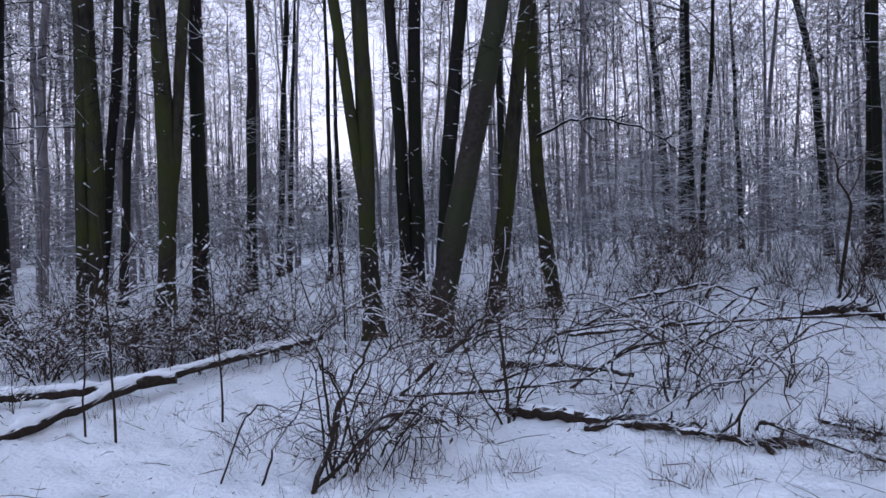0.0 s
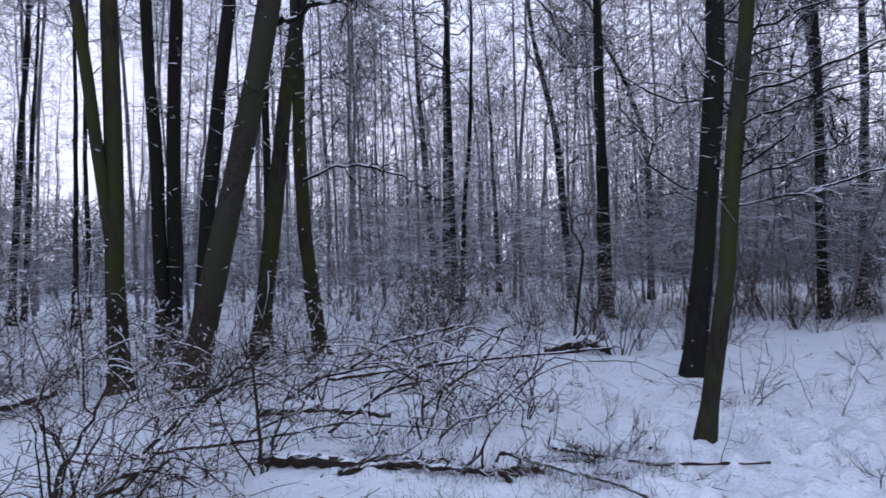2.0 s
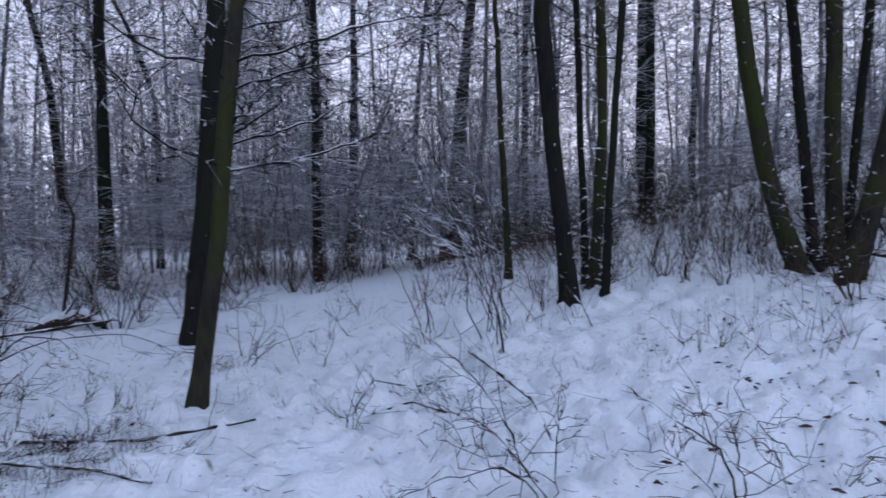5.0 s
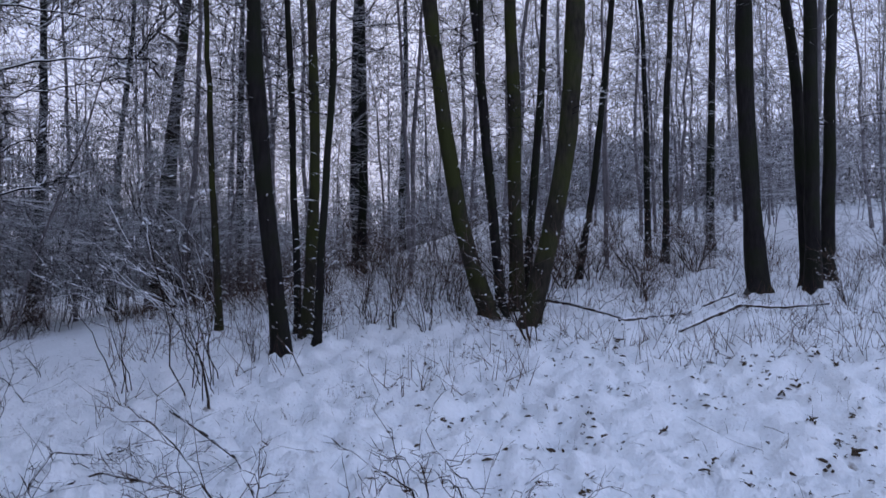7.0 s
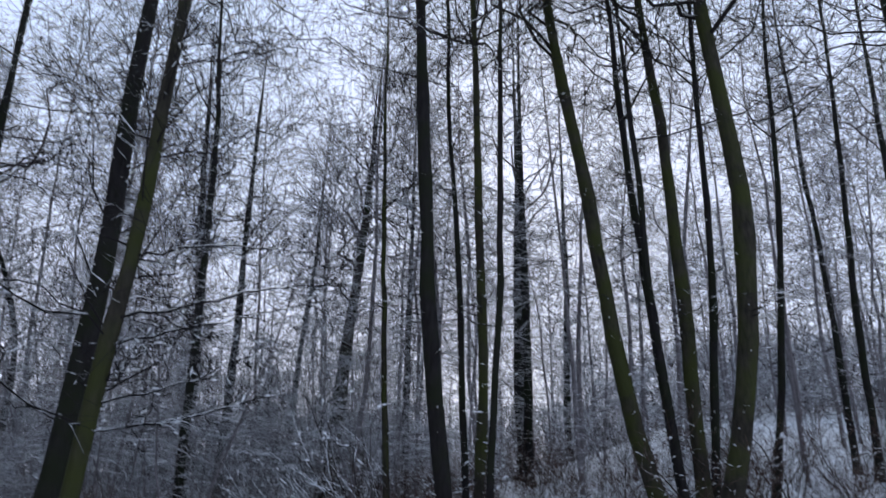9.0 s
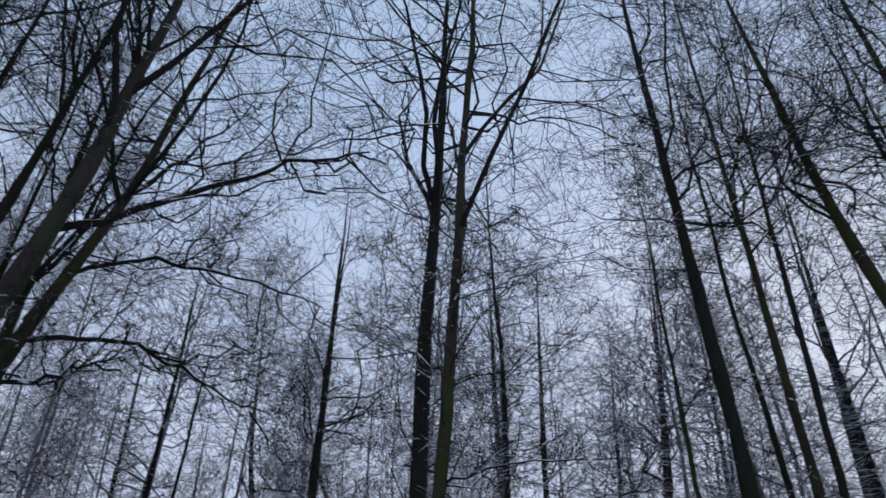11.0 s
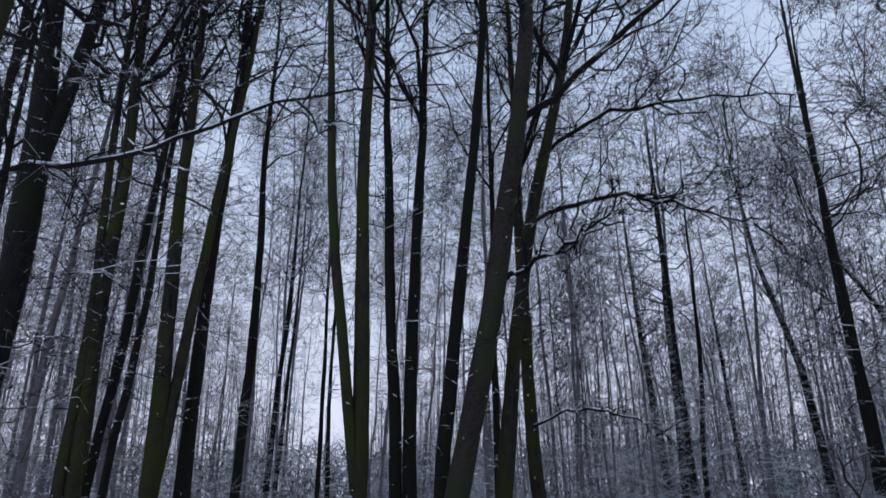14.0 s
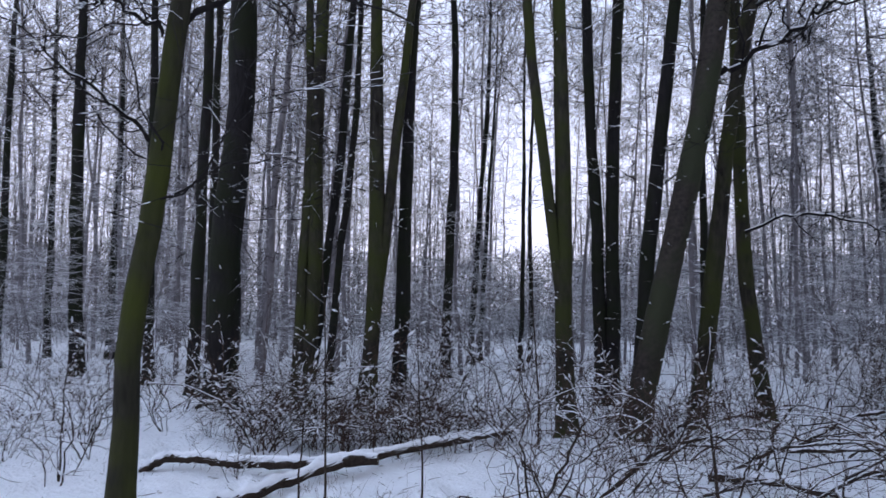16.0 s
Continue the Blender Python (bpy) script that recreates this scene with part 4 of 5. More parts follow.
# the tangled bush in front of the trees: long crossing stems, partly bowed to the ground
def crossing_bush(seed, stems, label, subs=9, twigs=4):
    rng = np.random.default_rng(seed)
    root = new("tangled_bush")
    tagged(root, label, "shrub")
    ox, oy, _ = stems[0][1]
    root.location = (ox, oy, ground_z(ox, oy))
    wood, snow = Tubes(), Tubes()
    for r, *pts in stems:
        line = np.array(pts, float) - np.array(root.location)
        s = np.linspace(0, len(line) - 1, 14)
        p = np.stack([np.interp(s, np.arange(len(line)), line[:, k]) for k in range(3)], 1)
        p[1:-1] = (p[:-2] + 2 * p[1:-1] + p[2:]) / 4
        p[1:-1] += rng.normal(0, 0.009, (12, 3))
        stem = Tubes()
        stem.add(p[None], (r * np.linspace(1, 0.4, 14) * rng.uniform(0.9, 1.1, 14))[None], 6)
        part("stem", stem.mesh("stem", DEADWOOD, True), root)
        branching(rng, wood, snow, p[None], np.array([r * 0.8]), subs, twigs, 0.42, 0.0026, 0.14, 0.026, 5, wavy=1.0, longest=0.3, bent=True)
    tagged(part("crown", wood.mesh("crown", BRAMBLE), root, "fine bare twigs"), kind="stuff")
    tagged(part("snow", snow.mesh("snow", SNOW, True), root, "small pads of snow on the twigs"), kind="stuff")


crossing_bush(101, (
    (0.020, (-0.85, 4.36, -0.05), (-0.76, 4.44, 0.22), (-0.7, 4.5, 0.43), (-0.64, 4.55, 0.56), (-0.54, 4.62, 0.73), (-0.45, 4.68, 0.95)),
    (0.017, (-0.83, 4.37, 0.0), (-0.66, 4.49, 0.11), (-0.53, 4.6, 0.25), (-0.38, 4.7, 0.31), (-0.24, 4.8, 0.36), (-0.02, 4.9, 0.23)),
    (0.012, (-0.74, 4.5, 0.0), (-0.81, 4.66, 0.5), (-0.87, 4.79, 0.85), (-0.78, 4.94, 1.06)),
    (0.010, (-0.6, 4.6, 0.0), (-0.67, 4.62, 0.5), (-0.84, 4.76, 0.7), (-1.22, 4.85, 1.01))), "tangled leafless bush with crossing snow-dusted branches")
crossing_bush(105, (
    (0.010, (-0.64, 4.56, -0.03), (-0.48, 4.68, 0.2), (-0.32, 4.79, 0.34), (-0.11, 4.9, 0.52), (0.11, 5.0, 0.8), (0.39, 5.08, 0.88)),
    (0.010, (-0.45, 4.68, -0.03), (-0.21, 4.66, 0.45), (-0.03, 4.62, 0.43), (0.11, 4.58, 0.31), (0.28, 4.53, 0.17), (0.33, 4.49, 0.03)),
    (0.013, (-0.69, 4.55, -0.03), (-0.52, 4.62, 0.32), (-0.27, 4.69, 0.37), (-0.06, 4.75, 0.29), (0.11, 4.8, 0.17)),
    (0.008, (-0.73, 4.44, -0.03), (-0.46, 4.56, 0.33), (-0.31, 4.65, 0.66), (0.0, 4.74, 0.74), (0.26, 4.81, 0.69), (0.42, 4.88, 0.59))), "sprawling bare bush with thin stems bowed to the snow", 8, 3)
crossing_bush(111, (
    (0.010, (-0.77, 4.64, -0.03), (-0.7, 4.72, 0.5), (-0.81, 4.78, 0.62), (-0.94, 4.83, 0.83), (-1.2, 4.85, 1.02)),
    (0.009, (-0.79, 4.73, -0.03), (-0.54, 4.9, 0.64), (-0.36, 5.05, 0.75), (-0.22, 5.2, 0.97)),
    (0.008, (-0.8, 4.63, -0.03), (-0.87, 4.72, 0.4), (-0.87, 4.82, 0.67), (-1.11, 4.88, 0.85), (-1.43, 4.89, 0.87))), "tall thin bare shoots of a tangled bush", 8, 3)
crossing_bush(112, (
    (0.013, (1.91, 6.03, -0.03), (2.0, 6.14, 0.2), (2.15, 6.22, 0.45), (2.3, 6.3, 0.62), (2.5, 6.36, 0.77)),
    (0.008, (1.99, 5.96, -0.03), (2.13, 6.02, 0.25), (2.3, 6.07, 0.53), (2.37, 6.15, 0.76)),
    (0.007, (1.87, 6.22, -0.03), (1.83, 6.33, 0.25), (1.79, 6.45, 0.45), (1.76, 6.56, 0.66))), "dark bent shrub stems rising behind a rotten log", 7, 3)
crossing_bush(113, (
    (0.016, (2.65, 7.19, -0.03), (2.93, 7.16, 0.05), (3.16, 7.15, 0.19), (3.34, 7.15, 0.39), (3.41, 7.2, 0.73)),
    (0.008, (3.14, 6.59, -0.03), (3.21, 6.63, 0.28), (3.32, 6.65, 0.66), (3.42, 6.67, 1.05)),
    (0.007, (3.16, 6.58, -0.03), (3.24, 6.62, 0.31), (3.31, 6.66, 0.6), (3.33, 6.72, 0.88))), "bare dark stems bending up out of the snow", 6, 3)
crossing_bush(114, (
    (0.022, (1.41, 5.46, -0.03), (1.4, 5.77, 0.12), (1.37, 6.08, 0.32), (1.38, 6.39, 0.47)),
    (0.012, (1.45, 6.44, -0.03), (1.55, 6.57, 0.41), (1.69, 6.69, 0.45), (1.98, 6.77, 0.59), (2.21, 6.85, 0.69))), "leaning dead branch coated with snow beside the log", 5, 3)
crossing_bush(106, (
    (0.009, (-1.19, 4.42, -0.03), (-1.12, 4.54, 0.22), (-0.99, 4.64, 0.38), (-0.9, 4.75, 0.6)),
    (0.009, (-1.45, 4.45, 0.0), (-1.31, 4.51, 0.38), (-1.22, 4.54, 0.5), (-1.05, 4.63, 0.41), (-0.83, 4.73, 0.31))), "broken dead stems leaning on one another in snow", 4, 3)
place(shrub(107, 5, 1.1, 0.9, 5, 3, 0.1, "tangled_bush", "thin tangled bush of bare brown shoots", 0.0026, 0.4, 1.0, 20, wild=0.5), -0.62, 4.95, 200)
place(shrub(108, 6, 0.7, 1.2, 4, 3, 0.1, "tangled_bush", "low tangle of bare crooked shoots in snow", 0.0026, 0.4, 1.0, 30, wild=0.6), -0.5, 4.7, 80)
crossing_bush(110, ((0.03, (6.2, 11.32, -0.1), (6.3, 11.26, 0.97), (6.41, 11.19, 1.67), (6.33, 11.24, 1.92), (6.2, 11.31, 2.15), (6.26, 11.28, 2.35), (6.56, 11.11, 2.41)),), "crooked dead stem hooked over at its top", 7, 4)
crossing_bush(109, (
    (0.018, (0.47, 5.58, -0.03), (0.47, 5.6, 0.2), (0.45, 5.65, 0.45), (0.43, 5.72, 0.8), (0.33, 5.79, 1.02)),
    (0.010, (0.5, 5.6, 0.0), (0.62, 5.66, 0.4), (0.75, 5.7, 0.7), (0.95, 5.75, 0.9)),
    (0.009, (0.42, 5.6, 0.0), (0.2, 5.66, 0.4), (0.1, 5.7, 0.75), (-0.1, 5.75, 1.0))), "bare shrub with a dark bent stem beside a log")
place(shrub(102, 7, 0.8, 1.6, 4, 3, 0.1, "tangled_bush", "low sprawling bramble of bare branches in snow", 0.003, 0.6, 1.2, 40), 0.1, 5.6)
place(shrub(103, 5, 0.9, 1.3, 5, 3, 0.08, "shrub", "bare shrub with bent dark stems beside a log", 0.003, 0.4, 1.4, 20), 0.51, 6.32)
place(shrub(104, 4, 1.2, 1.3, 4, 3, 0.08, "shrub", "bare shrub with long bent stems in snow", 0.003, 0.5, 1.5, 20), 1.98, 6.28)

layout = np.random.default_rng(43)
bushes = [shrub(110 + i, n, h, w, 6, 3, 0.75, fine=0.003, twig=BRAMBLE, wild=0.5, pads=0.05) for i, (n, h, w) in enumerate(((5, 1.5, 0.8), (6, 1.0, 1.1), (4, 2.0, 0.6), (5, 1.7, 0.9)))]
TRUNKS = []


def under_trees(d, a):
    return -19 < a < 46 and not (a > 12 and d < 8.5)


scatter(layout, bushes, 36, 8.2, 14.5, 0.7, under_trees, (0.7, 1.1), 6)
brown = [shrub(120 + i, n, h, w, 6, 4, 0.16, fine=0.003, label="thin brownish leafless shrub in the snow", twig=BROWN_TWIG) for i, (n, h, w) in enumerate(((10, 1.6, 0.6), (8, 2.1, 0.5), (12, 1.3, 0.9)))]


def bank_edge(d, a):
    return (-112 < a < -62 and d > 12.5) or (-36 < a < -14 and d > 9) or (-60 < a < -36 and d > 15)


scatter(layout, brown, 76, 9, 24, 0.6, bank_edge, (0.5, 1.15), 6)


def brushy(d, a):
    return -50 < a < -14 and d > 11 + max(0.0, -36 - a) * 0.35


scatter(layout, brown, 34, 12.5, 19, 0.5, brushy, (0.55, 1.0), 8)


def clump_brush(d, a):
    return -92 < a < -60 and noise.noise((d * 0.8, a * 0.12, 4)) > -0.15


scatter(layout, [shrub(124 + i, n, h, 0.35, 5, 4, 0.2, fine=0.0028, label="upright reddish-brown leafless shoots on the bank", twig=BROWN_TWIG, wild=0.4) for i, (n, h) in enumerate(((7, 1.9), (9, 1.5), (6, 2.3)))], 22, 11.2, 16, 0.45, clump_brush, (0.6, 1.1), 5)


def bank_brush(d, a):
    return -100 < a < -58


scatter(layout, brown, 40, 15, 27, 0.6, bank_brush, (0.7, 1.15), 8)


def left_brush(d, a):
    return 12 < a < 54


scatter(layout, bushes, 34, 12, 20, 0.6, left_brush, (0.6, 1.0), 8)


def near_left(d, a):
    return 28 < a < 52


scatter(layout, bushes, 16, 7.6, 13, 0.6, near_left, (0.5, 0.9), 8)


def hazel(seed, stems, height, toward):
    """Thin stems below, long arching shoots above, each with a ridge of snow."""
    rng = np.random.default_rng(seed)
    root = new("hazel_shrub")
    tagged(root, "tall hazel shrub with bright snow-laden arching shoots", "shrub")
    a = rng.uniform(0, 6.3, stems)
    start = np.stack([np.cos(a) * 0.22, np.sin(a) * 0.22, np.full(stems, -0.05)], 1)
    way = np.array([*toward, 0.0])
    d = way * 0.22 + rng.normal(0, 0.16, (stems, 3)) + (0, 0, 1)
    st = shoots(rng, start, d, np.zeros(stems), height * rng.uniform(0.7, 1.1, stems), 9, wiggle=0.3)
    rs = rng.uniform(0.006, 0.011, stems)
    for i in range(stems):
        stem = Tubes()
        stem.add(st[i:i + 1], (rs[i] * np.linspace(1, 0.3, 9))[None], 5)
        part("stem", stem.mesh("stem", DEADWOOD, True), root)
    wood, snow = Tubes(), Tubes()
    n = stems * 6
    own = rng.integers(0, stems, n)
    c, _ = at_share(st[own], rng.uniform(0.35, 1.0, n))
    out = way * rng.normal(0.75, 0.5, (n, 1)) + rng.normal(0, 0.4, (n, 3)) * (1, 1, 0.4) + (0, 0, 0.95)
    lb = shoots(rng, c, out, rng.uniform(-0.2, 0.08, n), rng.uniform(0.35, 1.15, n), 6, wiggle=0.22)
    wood.add(lb, np.full((n, 1), 0.005) * np.linspace(1, 0.35, 6), 3)
    ridge = lb[rng.random(n) < 0.45] + (0, 0, 0.006)
    snow.add(ridge, rng.uniform(0.003, 0.005, len(ridge))[:, None] * np.array([0.3, 1, 0.8, 1.1, 0.8, 0.3]), 4)
    side = branching(rng, wood, snow, lb, np.full(n, 0.005), 3, 2, 0.45, 0.0026, 0.15, 0.04, 3)
    top = side[rng.random(len(side)) < 0.12] + (0, 0, 0.004)
    snow.add(top, rng.uniform(0.003, 0.006, len(top))[:, None] * np.array([0.5, 1, 0.3]), 3)
    tagged(part("crown", wood.mesh("crown", BARE_TWIG), root, "fine bare twigs"), kind="stuff")
    tagged(part("snow", snow.mesh("snow", SNOW, True), root, "ridges of snow along the shoots"), kind="stuff")
    return root


hazels = [hazel(130, 5, 2.7, (-0.53, 0.85)), hazel(131, 4, 2.3, (-0.5, 0.8))]
place(hazels[0], 8.3, 4.55)
place(hazels[1], 9.2, 5.0)
place(copy_thing(hazels[1], pose(0, 0, 0)), 8.3, 5.7, 10, 0.8)

# sparse stems in the clearing
sparse = [shrub(140 + i, n, h, w, 4, 3, 0.05, "bare_stems", "few thin bare stems poking out of the snow", 0.0028, 0.35, 0.8) for i, (n, h, w) in enumerate(((4, 0.8, 0.9), (5, 0.6, 1.3), (3, 1.0, 0.6)))]
for i, (x, y, k) in enumerate(((4.67, 3.9, 1.0), (5.3, 3.4, 0.9), (4.5, 2.5, 0.7), (8.81, 7.24, 1.0), (5.6, 6.4, 1.2), (5.9, 6.6, 1.0), (3.15, 6.6, 1.1), (-1.34, 5.09, 0.9), (6.0, 5.6, 0.8), (11.8, -2.9, 1.1))):
    m = place(sparse[i] if i < 3 else copy_thing(sparse[i % 3], pose(0, 0, 0)), x, y, i * 77, k)


def pole_sapling(x, y, height, r, lean, seed):
    rng = np.random.default_rng(seed)
    root = new("pole_sapling")
    tagged(root, "single thin sapling stem standing in the snow", "sapling")
    root.location = (x, y, ground_z(x, y) - 0.04)
    z = np.linspace(0, 1, 9)
    p = np.stack([lean[0] * z ** 1.5, lean[1] * z ** 1.5, height * z], 1)
    p[1:, :2] += np.cumsum(rng.normal(0, 0.008, (8, 2)), axis=0)
    t, w = Tubes(), Tubes()
    t.add(p[None], (r * np.linspace(1, 0.25, 9))[None], 6)
    part("stem", t.mesh("stem", DEADWOOD, True), root)
    c, d = at_share(np.repeat(p[None], 9, 0), rng.uniform(0.25, 0.95, 9))
    tw = shoots(rng, c, sidewise(rng, d, 0.6), rng.uniform(0, 0.2, 9), rng.uniform(0.15, 0.5, 9), 4)
    w.add(tw, np.full((9, 1), 0.003) * np.array([1, 0.8, 0.6, 0.3]), 3)
    tagged(part("crown", w.mesh("crown", TWIG), root, "fine bare twigs"), kind="stuff")


pole_sapling(-2.58, 5.48, 2.3, 0.011, (-0.1, 0), 1)
pole_sapling(-2.87, 5.59, 1.3, 0.010, (0.05, 0), 2)
pole_sapling(-1.88, 5.89, 1.6, 0.010, (-0.08, 0.1), 3)
pole_sapling(-1.3, 9.2, 2.6, 0.016, (-0.1, 0), 4)
pole_sapling(7.52, 4.08, 1.0, 0.017, (-0.25, 0.1), 5)
pole_sapling(7.6, 4.2, 1.1, 0.008, (0.05, -0.1), 6)


# ---- fallen wood ----
def fallen(name, label, r, pts, snow=True, sawn=False, taper=0.5, stubs=0, seed=5):
    """A trunk or branch lying along pts (x, y, height over the ground)."""
    rng = np.random.default_rng(seed)
    root = new(name)
    tagged(root, label, "fallen wood")
    ox, oy = pts[0][0], pts[0][1]
    root.location = (ox, oy, ground_z(ox, oy))
    line = np.array([(x, y, ground_z(x, y) + h) for x, y, h in pts]) - np.array(root.location)
    n = max(16, 9 * len(pts))
    s = np.linspace(0, len(line) - 1, n)
    p = np.stack([np.interp(s, np.arange(len(line)), line[:, k]) for k in range(3)], 1)
    p[1:-1] = (p[:-2] + 2 * p[1:-1] + p[2:]) / 4
    sway = np.cumsum(rng.normal(0, r * 0.16, (n - 2, 3)), axis=0) * (1, 1, 0.4)
    p[1:-1] += sway - np.linspace(0, 1, n - 2)[:, None] * sway[-1] + rng.normal(0, r * 0.1, (n - 2, 3))
    rr = r * np.linspace(1, taper, n) * rng.uniform(0.8, 1.16, n)
    t = Tubes()
    t.add(p[None], rr[None], 12)
    t.v = [t.v[0] + rng.normal(0, r * 0.07, t.v[0].shape)]
    log = part("log", t.mesh("log", DEADWOOD, True), root)
    if stubs:
        c, d = at_share(np.repeat(p[None], stubs, 0), rng.uniform(0.1, 0.95, stubs))
        sb = shoots(rng, c, sidewise(rng, d, 0.7) + (0, 0, 0.3), rng.uniform(-0.1, 0.3, stubs), rng.uniform(0.15, 0.6, stubs), 4, wiggle=0.4)
        for i in range(stubs):
            stub = Tubes()
            stub.add(sb[i:i + 1], r * 0.22 * np.array([[1, 0.8, 0.6, 0.4]]), 5)
            part("stub", stub.mesh("stub", DEADWOOD, True), log)
    if sawn:
        bm = bmesh.new()
        ring = [bm.verts.new(v) for v in np.concatenate(t.v)[(n - 1) * 12:n * 12] + (p[-1] - p[-2]) * 0.02]
        bm.faces.new(ring)
        me = bpy.data.meshes.new("cut_end")
        bm.to_mesh(me)
        bm.free()
        me.materials.append(CUT_WOOD)
        part("cut_end", me, log, "pale sawn end")
    if snow:
        q = p + np.stack([np.zeros(n), np.zeros(n), rr * (0.95 if r > 0.04 else 0.6) + (0.012 if r > 0.04 else 0)], 1)
        cap = Tubes()
        cap.add(q[None], (rr * 0.98 * np.clip(rng.normal(0.8, 0.28, n), 0.3, 1.15) * np.where(np.arange(n) % (n - 1) == 0, 0.4, 1))[None], 12)
        part("snow", cap.mesh("snow", SNOW, True), log, "thick band of snow along the top")
    return root


fallen("fallen_log", "long fallen log capped with a thick band of snow", 0.052, [(-3.75, 5.2, 0.02), (-3.4, 5.65, 0.05), (-2.97, 6.89, 0.13), (-2.29, 7.98, 0.16), (-1.6, 9.1, 0.2)], taper=0.8)
fallen("fallen_log", "short sawn log under snow beside the long one", 0.042, [(-5.2, 6.61, 0.0), (-4.9, 6.66, 0.15), (-4.5, 6.68, 0.15), (-4.1, 6.7, 0.12), (-3.4, 6.72, 0.12), (-2.68, 7.02, 0.15)], sawn=True, taper=1.35)
fallen("fallen_log", "dark rotten log half buried in the snow", 0.062, [(0.5, 5.75, 0.03), (0.95, 5.56, 0.05), (1.41, 5.43, 0.05), (1.79, 5.2, 0.05), (2.17, 5.1, 0.05), (2.49, 4.86, 0.03)], snow=False, taper=0.7, stubs=12)
fallen("fallen_branch", "broken dark limb lying in front of the rotten log", 0.035, [(1.0, 5.25, 0.02), (1.4, 5.2, 0.04), (1.8, 5.02, 0.04), (2.1, 4.9, 0.02)], snow=False, stubs=6, seed=6)
fallen("fallen_branch", "arched dead branch resting on the rotten log", 0.022, [(2.16, 4.7, 0.0), (2.09, 4.87, 0.09), (2.2, 4.96, 0.16), (2.36, 4.98, 0.17), (2.62, 4.78, 0.13), (2.8, 4.36, 0.08), (2.9, 3.86, 0.02)], snow=False, stubs=3)
fallen("fallen_branch", "thin straight dead branch on the snow", 0.018, [(2.75, 5.25, 0.03), (3.4, 4.8, 0.05), (4.1, 4.32, 0.03)], snow=False, stubs=3, seed=8)
fallen("fallen_branch", "long bare pole lying level over the snow", 0.03, [(1.5, 9.0, 0.2), (3.15, 9.24, 0.25), (5.6, 9.0, 0.3)], stubs=8, seed=9)
fallen("fallen_branch", "bent dead branch arching over the snow", 0.03, [(1.7, 9.8, 0.1), (2.6, 10.2, 0.5), (3.9, 10.6, 0.65), (4.8, 10.4, 0.3)], stubs=8, seed=10)
fallen("fallen_branch", "crooked dead branch curving up from the snow", 0.03, [(2.3, 7.6, 0.0), (2.7, 7.8, 0.15), (3.2, 8.0, 0.35), (3.5, 8.0, 0.8)], stubs=6, seed=11)
fallen("fallen_branch", "snow-topped dead limb lying among shrubs", 0.05, [(0.6, 7.6, 0.05), (1.2, 7.4, 0.12), (1.75, 6.7, 0.1)], stubs=6, seed=12)
fallen("fallen_log", "old dark stump wood heaped with snow", 0.10, [(5.5, 11.0, 0.02), (5.9, 10.92, 0.1), (6.25, 10.85, 0.16), (6.6, 10.75, 0.06)], stubs=18, seed=13)
fallen("fallen_branch", "snow-topped branch lying below a clump of trunks", 0.035, [(14.2, 0.9, 0.12), (14.01, 0.47, 0.07), (12.58, -0.48, 0.03)], stubs=4, seed=14)
fallen("fallen_branch", "long dark branch lying along the bank", 0.04, [(12.58, -0.45, 0.03), (13.59, -1.52, 0.08), (14.71, -2.61, 0.16)], stubs=5, seed=15)
fallen("fallen_branch", "thin dark branch with snow along the bank", 0.03, [(12.22, -1.3, 0.03), (12.94, -2.38, 0.06), (13.69, -3.2, 0.12), (13.99, -4.02, 0.1)], stubs=5, seed=18)
fallen("fallen_branch", "long thin stick lying down the snowy slope", 0.014, [(7.27, 4.39, 0.02), (6.67, 3.78, 0.05), (5.48, 2.63, 0.05), (4.99, 2.21, 0.03)], snow=False, stubs=6, seed=19, taper=0.7)
fallen("fallen_branch", "thin bent twig arching over the snow", 0.010, [(4.66, 3.89, 0.0), (5.3, 4.15, 0.12), (5.75, 4.05, 0.12), (6.1, 3.9, 0.02)], snow=False, stubs=5, seed=20)
fallen("fallen_branch", "thin forked stick curving over the snow", 0.010, [(4.83, 3.75, 0.02), (5.15, 3.6, 0.06), (5.4, 3.42, 0.05), (4.95, 2.8, 0.05), (4.74, 2.41, 0.02)], snow=False, stubs=6, seed=21)
fallen("fallen_branch", "dark stick lying in the open snow", 0.012, [(9.4, 8.8, 0.02), (8.24, 7.41, 0.04), (7.61, 6.56, 0.02)], snow=False, stubs=3, seed=22)
fallen("fallen_branch", "short curved stick on the snow", 0.010, [(8.88, 4.86, 0.02), (9.2, 4.7, 0.05), (9.44, 4.5, 0.02)], snow=False, stubs=2, seed=23)
fallen("fallen_branch", "thin stick fallen in front of dark trunks", 0.02, [(9.9, 4.4, 0.35), (9.6, 4.0, 0.15), (9.35, 3.7, 0.0)], snow=False, seed=16)


